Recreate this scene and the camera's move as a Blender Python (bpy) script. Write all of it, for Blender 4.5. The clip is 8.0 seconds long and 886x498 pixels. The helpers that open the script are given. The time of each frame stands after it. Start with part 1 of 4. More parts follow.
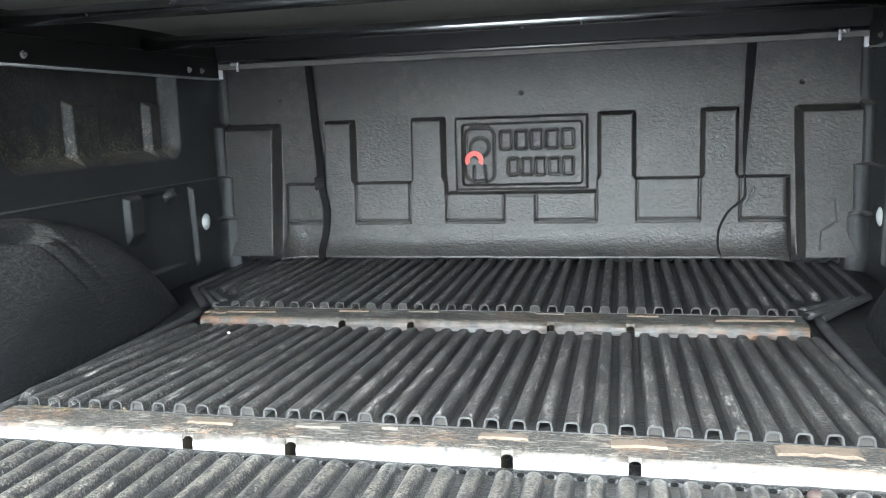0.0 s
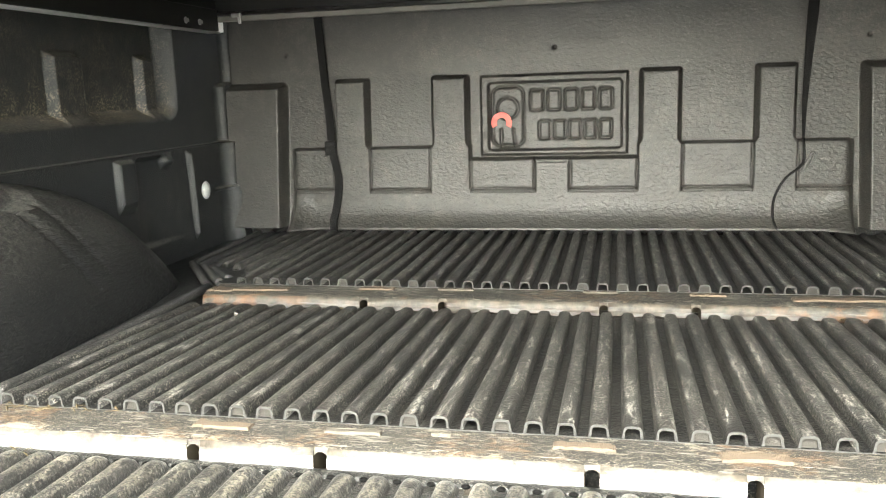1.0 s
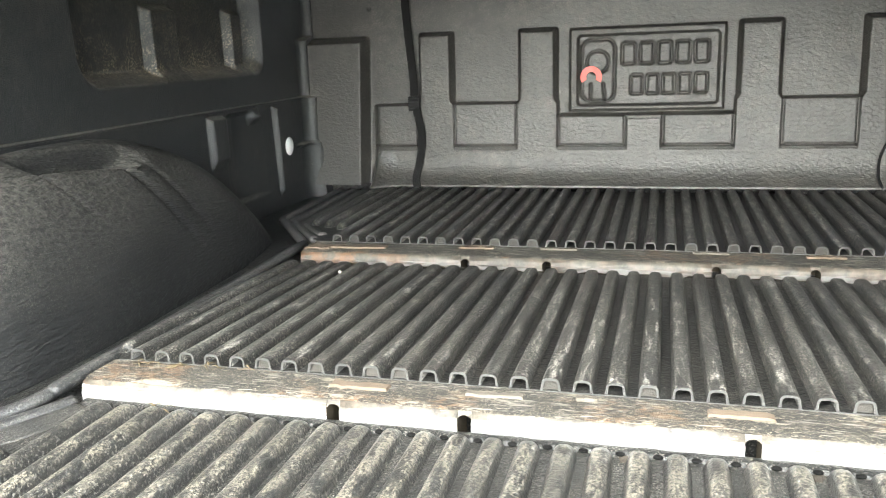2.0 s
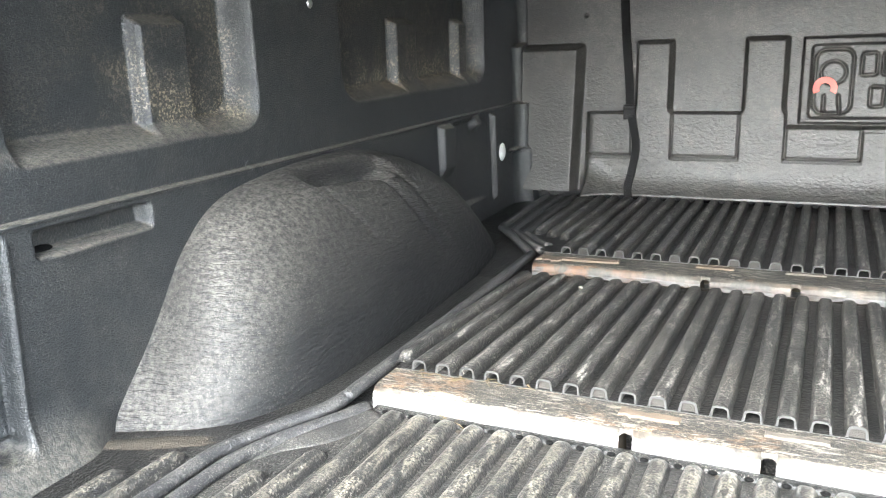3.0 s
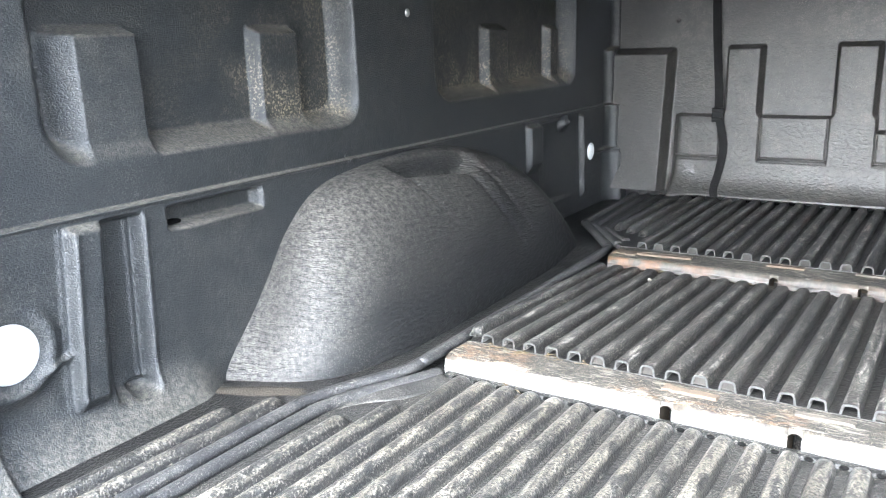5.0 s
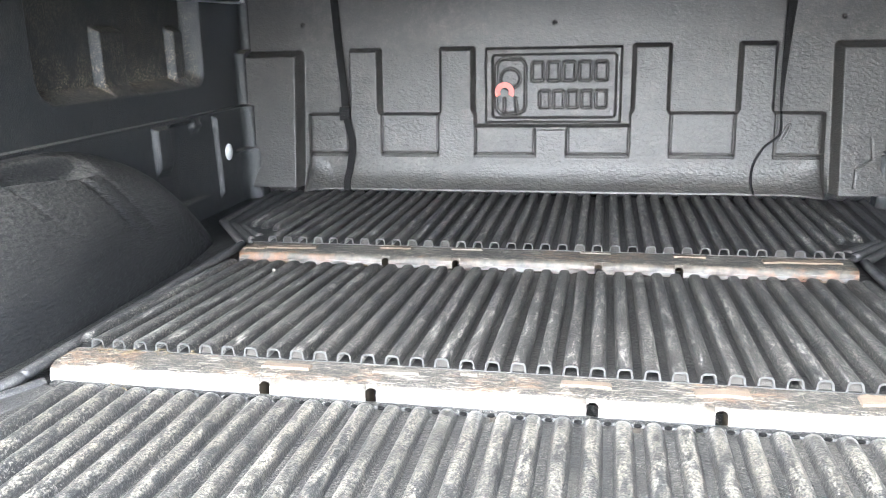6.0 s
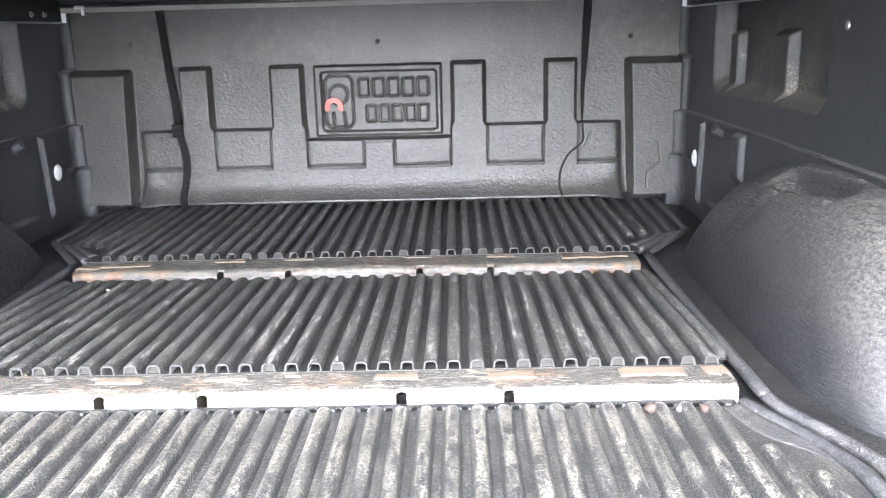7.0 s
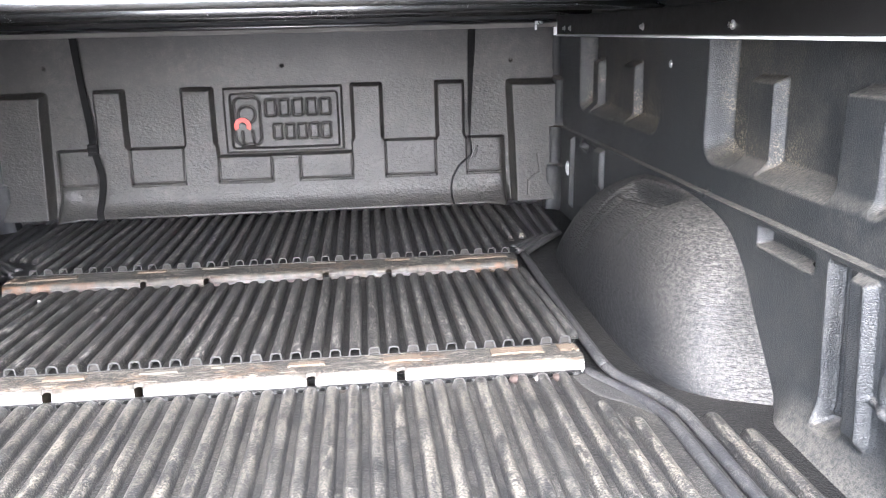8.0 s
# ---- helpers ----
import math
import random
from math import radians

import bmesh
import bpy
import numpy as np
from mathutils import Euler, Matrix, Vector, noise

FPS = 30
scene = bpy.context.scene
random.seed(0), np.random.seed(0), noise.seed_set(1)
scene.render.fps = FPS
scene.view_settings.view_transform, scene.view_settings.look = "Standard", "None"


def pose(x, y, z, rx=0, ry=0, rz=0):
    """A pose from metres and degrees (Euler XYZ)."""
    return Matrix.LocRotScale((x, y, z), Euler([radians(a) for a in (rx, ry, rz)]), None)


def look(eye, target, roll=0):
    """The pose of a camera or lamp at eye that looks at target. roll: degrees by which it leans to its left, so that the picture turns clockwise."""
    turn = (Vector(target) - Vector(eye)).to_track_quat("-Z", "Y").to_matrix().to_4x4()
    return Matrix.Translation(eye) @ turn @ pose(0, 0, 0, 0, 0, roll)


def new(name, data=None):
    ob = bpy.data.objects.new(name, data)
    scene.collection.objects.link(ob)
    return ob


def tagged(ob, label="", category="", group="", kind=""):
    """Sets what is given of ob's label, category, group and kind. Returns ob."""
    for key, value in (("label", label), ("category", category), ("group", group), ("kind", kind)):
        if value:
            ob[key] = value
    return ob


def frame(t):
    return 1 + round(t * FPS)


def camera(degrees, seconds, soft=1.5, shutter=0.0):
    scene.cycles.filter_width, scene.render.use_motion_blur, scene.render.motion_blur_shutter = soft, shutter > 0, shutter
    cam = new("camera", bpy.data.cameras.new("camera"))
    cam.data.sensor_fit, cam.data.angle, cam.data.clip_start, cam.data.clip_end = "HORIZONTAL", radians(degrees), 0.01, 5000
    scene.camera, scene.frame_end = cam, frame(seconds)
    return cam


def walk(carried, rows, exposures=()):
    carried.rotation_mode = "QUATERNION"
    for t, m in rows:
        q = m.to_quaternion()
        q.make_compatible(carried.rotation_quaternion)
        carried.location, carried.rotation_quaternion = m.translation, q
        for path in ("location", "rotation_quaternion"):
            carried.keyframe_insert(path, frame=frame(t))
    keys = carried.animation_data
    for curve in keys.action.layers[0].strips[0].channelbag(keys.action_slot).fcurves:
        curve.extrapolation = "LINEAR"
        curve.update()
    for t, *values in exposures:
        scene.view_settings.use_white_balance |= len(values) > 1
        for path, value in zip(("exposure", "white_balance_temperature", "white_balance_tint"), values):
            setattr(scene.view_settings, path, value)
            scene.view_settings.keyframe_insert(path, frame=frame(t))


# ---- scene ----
cam = camera(57.8, 8.0, soft=1.1)
PATH = [
    (0, (0.251, -0.066, 0.369), (-0.187, 1.858, 0.043), -2.1),
    (0.5, (0.213, 0.037, 0.354), (-0.219, 1.961, 0.02), -2.1),
    (1, (0.147, 0.092, 0.334), (-0.279, 2.007, -0.054), -2.0),
    (1.2, (0.127, 0.101, 0.318), (-0.292, 2.01, -0.104), -1.7),
    (2.3, (0.001, 0.079, 0.353), (-0.606, 1.917, -0.15), -2.4),
    (2.5, (-0.032, 0.067, 0.366), (-0.7, 1.882, -0.141), -2.3),
    (2.8, (-0.073, 0.048, 0.382), (-0.821, 1.833, -0.123), -2.1),
    (3, (-0.103, 0.032, 0.387), (-0.949, 1.773, -0.119), -2.2),
    (3.3, (-0.142, 0.005, 0.397), (-1.139, 1.663, -0.109), -2.4),
    (3.5, (-0.158, -0.015, 0.406), (-1.226, 1.6, -0.096), -2.5),
    (4, (-0.166, -0.05, 0.409), (-1.342, 1.489, -0.092), -2.6),
    (4.2, (-0.145, -0.057, 0.406), (-1.322, 1.481, -0.094), -2.5),
    (5.3, (0.041, -0.046, 0.397), (-0.866, 1.662, -0.112), -1.4),
    (5.5, (0.075, -0.055, 0.4), (-0.646, 1.738, -0.113), -1.5),
    (6, (0.131, -0.069, 0.398), (-0.257, 1.824, -0.119), -1.3),
    (6.5, (0.183, -0.111, 0.417), (-0.01, 1.811, -0.101), -1.6),
    (7, (0.204, -0.174, 0.441), (0.163, 1.756, -0.083), -1.5),
    (7.5, (0.209, -0.289, 0.489), (0.307, 1.639, -0.035), -1.5),
    (8, (0.226, -0.385, 0.503), (0.406, 1.536, -0.021), -1.4),
]
EXPOSURES = [(0.0, 4.1, 5600, 3), (0.5, 4.3, 6900, -2), (1.0, 4.5, 6800, 2), (2.5, 4.45, 6200, 4), (3.5, 5.15, 5950, 8), (4.0, 5.25, 5750, 8), (5.5, 4.65, 5800, 8), (6.5, 5.05, 5700, 10), (8.0, 4.45, 5900, 15)]
walk(cam, [(t, look(eye, target, roll)) for t, eye, target, roll in PATH], exposures=EXPOSURES)

# ---------------------------------------------------------------- world and sun
SUN_ELEV, SUN_AZ = 40.0, 186.0   # the sun stands behind the tailgate, screened by thin cloud
world = bpy.data.worlds.new("sky")
scene.world = world
world.use_nodes = True
wn = world.node_tree.nodes
sky = wn.new("ShaderNodeTexSky")
sky.sky_type, sky.sun_disc = "NISHITA", False
sky.sun_elevation, sky.sun_rotation = radians(SUN_ELEV), radians(SUN_AZ)
sky.air_density, sky.dust_density, sky.ozone_density = 1.0, 3.5, 1.0
wn["Background"].inputs["Strength"].default_value = 0.15
veil = wn.new("ShaderNodeHueSaturation")                     # thin cloud greys the sky
veil.inputs["Saturation"].default_value = 0.35
world.node_tree.links.new(sky.outputs[0], veil.inputs["Color"])
world.node_tree.links.new(veil.outputs[0], wn["Background"].inputs["Color"])
sun = new("sun", bpy.data.lights.new("sun", "SUN"))
sun.data.energy, sun.data.angle, sun.data.color = 0.12, radians(40), (1.0, 0.96, 0.9)
_d = Vector((math.sin(radians(SUN_AZ)) * math.cos(radians(SUN_ELEV)), math.cos(radians(SUN_AZ)) * math.cos(radians(SUN_ELEV)), math.sin(radians(SUN_ELEV))))
sun.matrix_world = look(_d * 20, (0, 0, 0))


# ---------------------------------------------------------------- materials
def material(name):
    m = bpy.data.materials.new(name)
    m.use_nodes = True
    nt = m.node_tree
    return m, nt, nt.nodes["Principled BSDF"]


def node(nt, kind, **inputs):
    n = nt.nodes.new(kind)
    for k, v in inputs.items():
        n.inputs[k.replace("_", " ")].default_value = v
    return n


def coords(nt, shift=True, stretch=(1, 1, 1), spin=0.0):
    """Object coordinates in metres, shifted by the object's own random number."""
    tc = nt.nodes.new("ShaderNodeTexCoord")
    mp = nt.nodes.new("ShaderNodeMapping")
    mp.inputs["Scale"].default_value = stretch
    mp.inputs["Rotation"].default_value = (0, 0, radians(spin))
    nt.links.new(tc.outputs["Object"], mp.inputs["Vector"])
    if shift:
        oi = nt.nodes.new("ShaderNodeObjectInfo")
        mul = node(nt, "ShaderNodeMath")
        mul.operation = "MULTIPLY"
        mul.inputs[1].default_value = 37.0
        nt.links.new(oi.outputs["Random"], mul.inputs[0])
        nt.links.new(mul.outputs[0], mp.inputs["Location"])
    return mp.outputs["Vector"]


def noise_of(nt, vec, scale, detail=4.0, rough=0.55, distort=0.0):
    n = node(nt, "ShaderNodeTexNoise", Scale=scale, Detail=detail, Roughness=rough, Distortion=distort)
    nt.links.new(vec, n.inputs["Vector"])
    return n.outputs["Fac"]


def ramp(nt, fac, stops):
    r = nt.nodes.new("ShaderNodeValToRGB")
    el = r.color_ramp.elements
    while len(el) < len(stops):
        el.new(0.5)
    for e, (p, c) in zip(el, stops):
        e.position = p
        e.color = (c, c, c, 1) if isinstance(c, float) else (*c, 1)
    nt.links.new(fac, r.inputs["Fac"])
    return r.outputs["Color"]


def mix(nt, fac, a, b):
    m = nt.nodes.new("ShaderNodeMix")
    m.data_type = "RGBA"
    for sock, v in ((m.inputs["Factor"], fac), (m.inputs["A"], a), (m.inputs["B"], b)):
        if isinstance(v, (int, float)):
            sock.default_value = v
        elif isinstance(v, tuple):
            sock.default_value = (*v, 1)
        else:
            nt.links.new(v, sock)
    return m.outputs["Result"]


def times(nt, a, b):
    m = nt.nodes.new("ShaderNodeMath")
    m.operation = "MULTIPLY"
    for sock, v in zip(m.inputs, (a, b)):
        if isinstance(v, (int, float)):
            sock.default_value = v
        else:
            nt.links.new(v, sock)
    return m.outputs[0]


def bumped(nt, bsdf, layers):
    """Stacks bump layers (height socket, distance in metres, strength)."""
    last = None
    for h, dist, strength in layers:
        b = node(nt, "ShaderNodeBump", Distance=dist, Strength=strength)
        nt.links.new(h, b.inputs["Height"])
        if last:
            nt.links.new(last, b.inputs["Normal"])
        last = b.outputs["Normal"]
    nt.links.new(last, bsdf.inputs["Normal"])


def liner_plastic(name, base, dust, dust_colour=(0.23, 0.21, 0.18), grain=1.0, rough=(0.32, 0.50), streak=(1, 1, 1), scuff=0.0, leather=(1, 1, 1), spec=0.5, crest=None, cell=280.0, settle=0.0, smooth_above=None, grit=0.0, wrinkle=None, knobs=1.0, pores=0.7, flecks=1.0, pocket=0.0, cells=0.2, worn=0.48, rub_colour=(0.37, 0.355, 0.32)):
    """Black moulded polyethylene: wrinkled skin, dust in patches, pale scuffs."""
    m, nt, bsdf = material(name)
    v = coords(nt)
    vs = coords(nt, stretch=streak)
    vl = coords(nt, stretch=leather)
    big = noise_of(nt, v, 5.0, 3.0)
    mid = noise_of(nt, vs, 38.0, 5.0, 0.65)
    fine = noise_of(nt, v, 420.0, 3.0, 0.7)
    patch = times(nt, ramp(nt, big, [(0.38, 0.0), (0.68, 1.0)]), ramp(nt, mid, [(0.42, 0.0), (0.72, 1.0)]))
    speck = ramp(nt, fine, [(0.50, 0.15), (0.72, 1.0)])
    dusty = times(nt, times(nt, patch, speck), dust)
    skinned = mix(nt, ramp(nt, fine, [(0.35, 0.0), (0.65, 1.0)]), tuple(c * 0.6 for c in base), tuple(min(1, c * 1.4) for c in base))
    colour = mix(nt, dusty, mix(nt, 0.5, skinned, mix(nt, mid, tuple(c * 0.7 for c in base), tuple(min(1, c * 1.3) for c in base))), dust_colour)
    if grit:                                                 # pale grit sprinkled over the skin
        g1 = ramp(nt, noise_of(nt, v, 620.0 * flecks, 2.0, 0.6), [(0.57, 0.0), (0.63, 1.0)])
        g2 = ramp(nt, noise_of(nt, v, 17.0, 4.0, 0.65), [(0.38, 0.12), (0.62, 1.0)])
        g3 = ramp(nt, noise_of(nt, v, 260.0 * flecks, 3.0, 0.65), [(0.58, 0.0), (0.66, 1.0)])
        g4 = ramp(nt, noise_of(nt, v, 11.0, 5.0, 0.7), [(0.48, 0.0), (0.66, 0.8)])
        colour = mix(nt, times(nt, times(nt, g1, g2), grit), colour, (0.34, 0.32, 0.275))
        colour = mix(nt, times(nt, times(nt, g3, g4), grit), colour, (0.38, 0.365, 0.33))
    if settle:                                               # dust that has settled on ledges and other upward faces
        geo = nt.nodes.new("ShaderNodeNewGeometry")
        sp = nt.nodes.new("ShaderNodeSeparateXYZ")
        nt.links.new(geo.outputs["Normal"], sp.inputs[0])
        up = nt.nodes.new("ShaderNodeMapRange")
        up.inputs["From Min"].default_value, up.inputs["From Max"].default_value = 0.25, 0.8
        nt.links.new(sp.outputs["Z"], up.inputs["Value"])
        lie = ramp(nt, noise_of(nt, v, 150.0, 5.0, 0.75), [(0.40, 0.1), (0.62, 1.0)])
        colour = mix(nt, times(nt, times(nt, up.outputs["Result"], lie), settle), colour, dust_colour)
    if pocket:                                               # brown dust lying in the sunken pockets
        tp = nt.nodes.new("ShaderNodeTexCoord")
        sp = nt.nodes.new("ShaderNodeSeparateXYZ")
        nt.links.new(tp.outputs["Object"], sp.inputs[0])
        ab = nt.nodes.new("ShaderNodeMath")
        ab.operation = "ABSOLUTE"
        nt.links.new(sp.outputs["X"], ab.inputs[0])
        dp = nt.nodes.new("ShaderNodeMapRange")
        dp.inputs["From Min"].default_value, dp.inputs["From Max"].default_value = 0.814, 0.834
        nt.links.new(ab.outputs[0], dp.inputs["Value"])
        down = nt.nodes.new("ShaderNodeMapRange")
        down.inputs["From Min"].default_value, down.inputs["From Max"].default_value = 0.40, 0.30
        down.inputs["To Min"].default_value = 0.30
        nt.links.new(sp.outputs["Z"], down.inputs["Value"])
        ahead = nt.nodes.new("ShaderNodeMapRange")           # it has slid to the front of the pockets
        ahead.inputs["From Min"].default_value, ahead.inputs["From Max"].default_value = 0.64, 0.80
        ahead.inputs["To Min"].default_value = 0.15
        nt.links.new(sp.outputs["Y"], ahead.inputs["Value"])
        pocket = times(nt, times(nt, down.outputs["Result"], ahead.outputs["Result"]), pocket)
        lie = times(nt, ramp(nt, noise_of(nt, v, 14.0, 5.0, 0.7), [(0.42, 0.0), (0.60, 1.0)]), ramp(nt, noise_of(nt, v, 260.0, 3.0, 0.7), [(0.52, 0.06), (0.58, 1.0)]))
        colour = mix(nt, times(nt, times(nt, dp.outputs["Result"], lie), pocket), colour, (0.30, 0.255, 0.18))
    if scuff:
        vf = coords(nt, stretch=streak)
        s1 = ramp(nt, noise_of(nt, vf, 24.0, 6.0, 0.75, 0.3), [(worn, 0.0), (worn + 0.05, 1.0)])
        s2 = ramp(nt, noise_of(nt, v, 600.0 * flecks, 4.0, 0.75), [(0.46, 0.0), (0.54, 1.0)])
        s3 = ramp(nt, noise_of(nt, v, 4.0, 3.0, 0.6), [(0.38, 0.25), (0.60, 1.0)])
        rub = times(nt, times(nt, times(nt, s1, s2), s3), scuff)
        if crest:                                            # wear on the raised crests alone
            tc = nt.nodes.new("ShaderNodeTexCoord")
            sep = nt.nodes.new("ShaderNodeSeparateXYZ")
            nt.links.new(tc.outputs["Object"], sep.inputs[0])
            cr = nt.nodes.new("ShaderNodeMapRange")
            cr.inputs["From Min"].default_value, cr.inputs["From Max"].default_value = crest
            nt.links.new(sep.outputs["Z"], cr.inputs["Value"])
            rub = times(nt, rub, cr.outputs["Result"])
        colour = mix(nt, rub, colour, rub_colour)
    nt.links.new(colour, bsdf.inputs["Base Color"])
    r = nt.nodes.new("ShaderNodeMapRange")
    r.inputs["To Min"].default_value, r.inputs["To Max"].default_value = rough
    nt.links.new(mid, r.inputs["Value"])
    nt.links.new(r.outputs["Result"], bsdf.inputs["Roughness"])
    bsdf.inputs["Specular IOR Level"].default_value = spec
    skin = node(nt, "ShaderNodeTexVoronoi", Scale=cell)
    skin.feature = "SMOOTH_F1"
    warp = node(nt, "ShaderNodeTexNoise", Scale=60.0, Detail=2.0)
    nt.links.new(vl, warp.inputs["Vector"])
    add = nt.nodes.new("ShaderNodeVectorMath")
    add.operation = "MULTIPLY_ADD"
    add.inputs[1].default_value = (0.012, 0.012, 0.012)
    nt.links.new(warp.outputs["Color"], add.inputs[0])
    nt.links.new(vl, add.inputs[2])
    nt.links.new(add.outputs[0], skin.inputs["Vector"])
    relief, deep = skin.outputs["Distance"], 0.0042 * 170 / cell
    if wrinkle:                                              # leather-like folds
        fold = ramp(nt, noise_of(nt, vl, wrinkle, 2.0, 0.45, 0.5), [(0.28, 0.0), (0.72, 1.0)])
        pebble_skin = node(nt, "ShaderNodeTexVoronoi", Scale=wrinkle * 1.25)
        pebble_skin.feature = "DISTANCE_TO_EDGE"
        nt.links.new(add.outputs[0], pebble_skin.inputs["Vector"])
        dome = ramp(nt, pebble_skin.outputs["Distance"], [(0.0, 0.0), (0.14, 0.65), (0.40, 1.0)])
        relief, deep = mix(nt, cells, fold, dome), 0.27 / wrinkle * max(1.0, grain)
    if smooth_above:                                         # the moulding's upper part has a finer skin
        tz = nt.nodes.new("ShaderNodeTexCoord")
        sz = nt.nodes.new("ShaderNodeSeparateXYZ")
        nt.links.new(tz.outputs["Object"], sz.inputs[0])
        mz = nt.nodes.new("ShaderNodeMapRange")
        mz.inputs["From Min"].default_value, mz.inputs["From Max"].default_value = smooth_above - 0.02, smooth_above + 0.02
        mz.inputs["To Min"].default_value, mz.inputs["To Max"].default_value = 1.0, 0.35
        nt.links.new(sz.outputs["Z"], mz.inputs["Value"])
        relief = times(nt, relief, mz.outputs["Result"])
    bumped(nt, bsdf, [(noise_of(nt, v, 9.0, 2.0), 0.004, 0.3), (relief, deep, min(1.0, 0.6 * grain)), (noise_of(nt, v, 230.0, 2.0, 0.6), 0.0016, 0.6 * knobs), (fine, 0.0010, pores)])
    return m


def simple(name, base, rough, metal=0.0, vary=0.25, scale=60.0, bump=0.0004, spec=0.5, stretch=(1, 1, 1)):
    m, nt, bsdf = material(name)
    v = coords(nt, stretch=stretch)
    n1 = noise_of(nt, v, scale, 5.0, 0.6)
    n2 = noise_of(nt, v, scale * 9, 3.0, 0.6)
    colour = mix(nt, n1, tuple(c * (1 - vary) for c in base), tuple(min(1, c * (1 + vary)) for c in base))
    nt.links.new(colour, bsdf.inputs["Base Color"])
    r = nt.nodes.new("ShaderNodeMapRange")
    r.inputs["To Min"].default_value, r.inputs["To Max"].default_value = max(0.03, rough - 0.1), min(1, rough + 0.12)
    nt.links.new(n1, r.inputs["Value"])
    nt.links.new(r.outputs["Result"], bsdf.inputs["Roughness"])
    bsdf.inputs["Metallic"].default_value = metal
    bsdf.inputs["Specular IOR Level"].default_value = spec
    bumped(nt, bsdf, [(n2, bump, 0.5)])
    return m


def board_top():
    """Weathered board: straw-coloured fibres over black residue, with tan stains and scratches."""
    m, nt, bsdf = material("weathered_board")
    v = coords(nt, shift=True)
    grain = noise_of(nt, coords(nt, stretch=(1.2, 16, 16)), 20.0, 7.0, 0.75, 0.8)
    straw = noise_of(nt, coords(nt, stretch=(0.9, 3, 3), spin=9), 170.0, 6.0, 0.8, 2.2)
    blot = noise_of(nt, v, 9.0, 5.0, 0.6)
    blot2 = noise_of(nt, coords(nt, stretch=(1, 2.5, 1)), 48.0, 7.0, 0.75, 0.8)
    wood = mix(nt, ramp(nt, grain, [(0.35, 0.0), (0.65, 1.0)]), (0.008, 0.0072, 0.006), (0.060, 0.052, 0.040))
    top = mix(nt, ramp(nt, blot, [(0.52, 0.0), (0.60, 0.85)]), wood, mix(nt, grain, (0.05, 0.028, 0.014), (0.21, 0.125, 0.066)))
    top = mix(nt, times(nt, ramp(nt, blot2, [(0.48, 1.0), (0.58, 0.0)]), 0.93), top, (0.010, 0.0095, 0.009))
    top = mix(nt, ramp(nt, straw, [(0.55, 0.0), (0.61, 0.85)]), top, (0.33, 0.295, 0.225))
    flake = noise_of(nt, coords(nt, stretch=(0.8, 2.2, 1)), 26.0, 8.0, 0.8, 0.6)
    top = mix(nt, ramp(nt, flake, [(0.565, 0.0), (0.60, 0.75)]), top, mix(nt, grain, (0.09, 0.08, 0.062), (0.34, 0.31, 0.25)))
    for spin, thin in ((24, 900.0), (-13, 700.0), (68, 800.0)):   # scratches
        line_a = ramp(nt, noise_of(nt, coords(nt, stretch=(0.12, 1, 1), spin=spin), thin * 0.35, 2.0), [(0.62, 0.0), (0.66, 1.0)])
        where = ramp(nt, noise_of(nt, coords(nt, spin=spin), 14.0, 3.0), [(0.45, 0.0), (0.6, 0.65)])
        top = mix(nt, times(nt, line_a, where), top, (0.29, 0.27, 0.235))
    nt.links.new(top, bsdf.inputs["Base Color"])
    bsdf.inputs["Roughness"].default_value = 0.75
    bumped(nt, bsdf, [(grain, 0.003, 0.8), (straw, 0.002, 0.8), (blot2, 0.002, 0.5)])
    return m


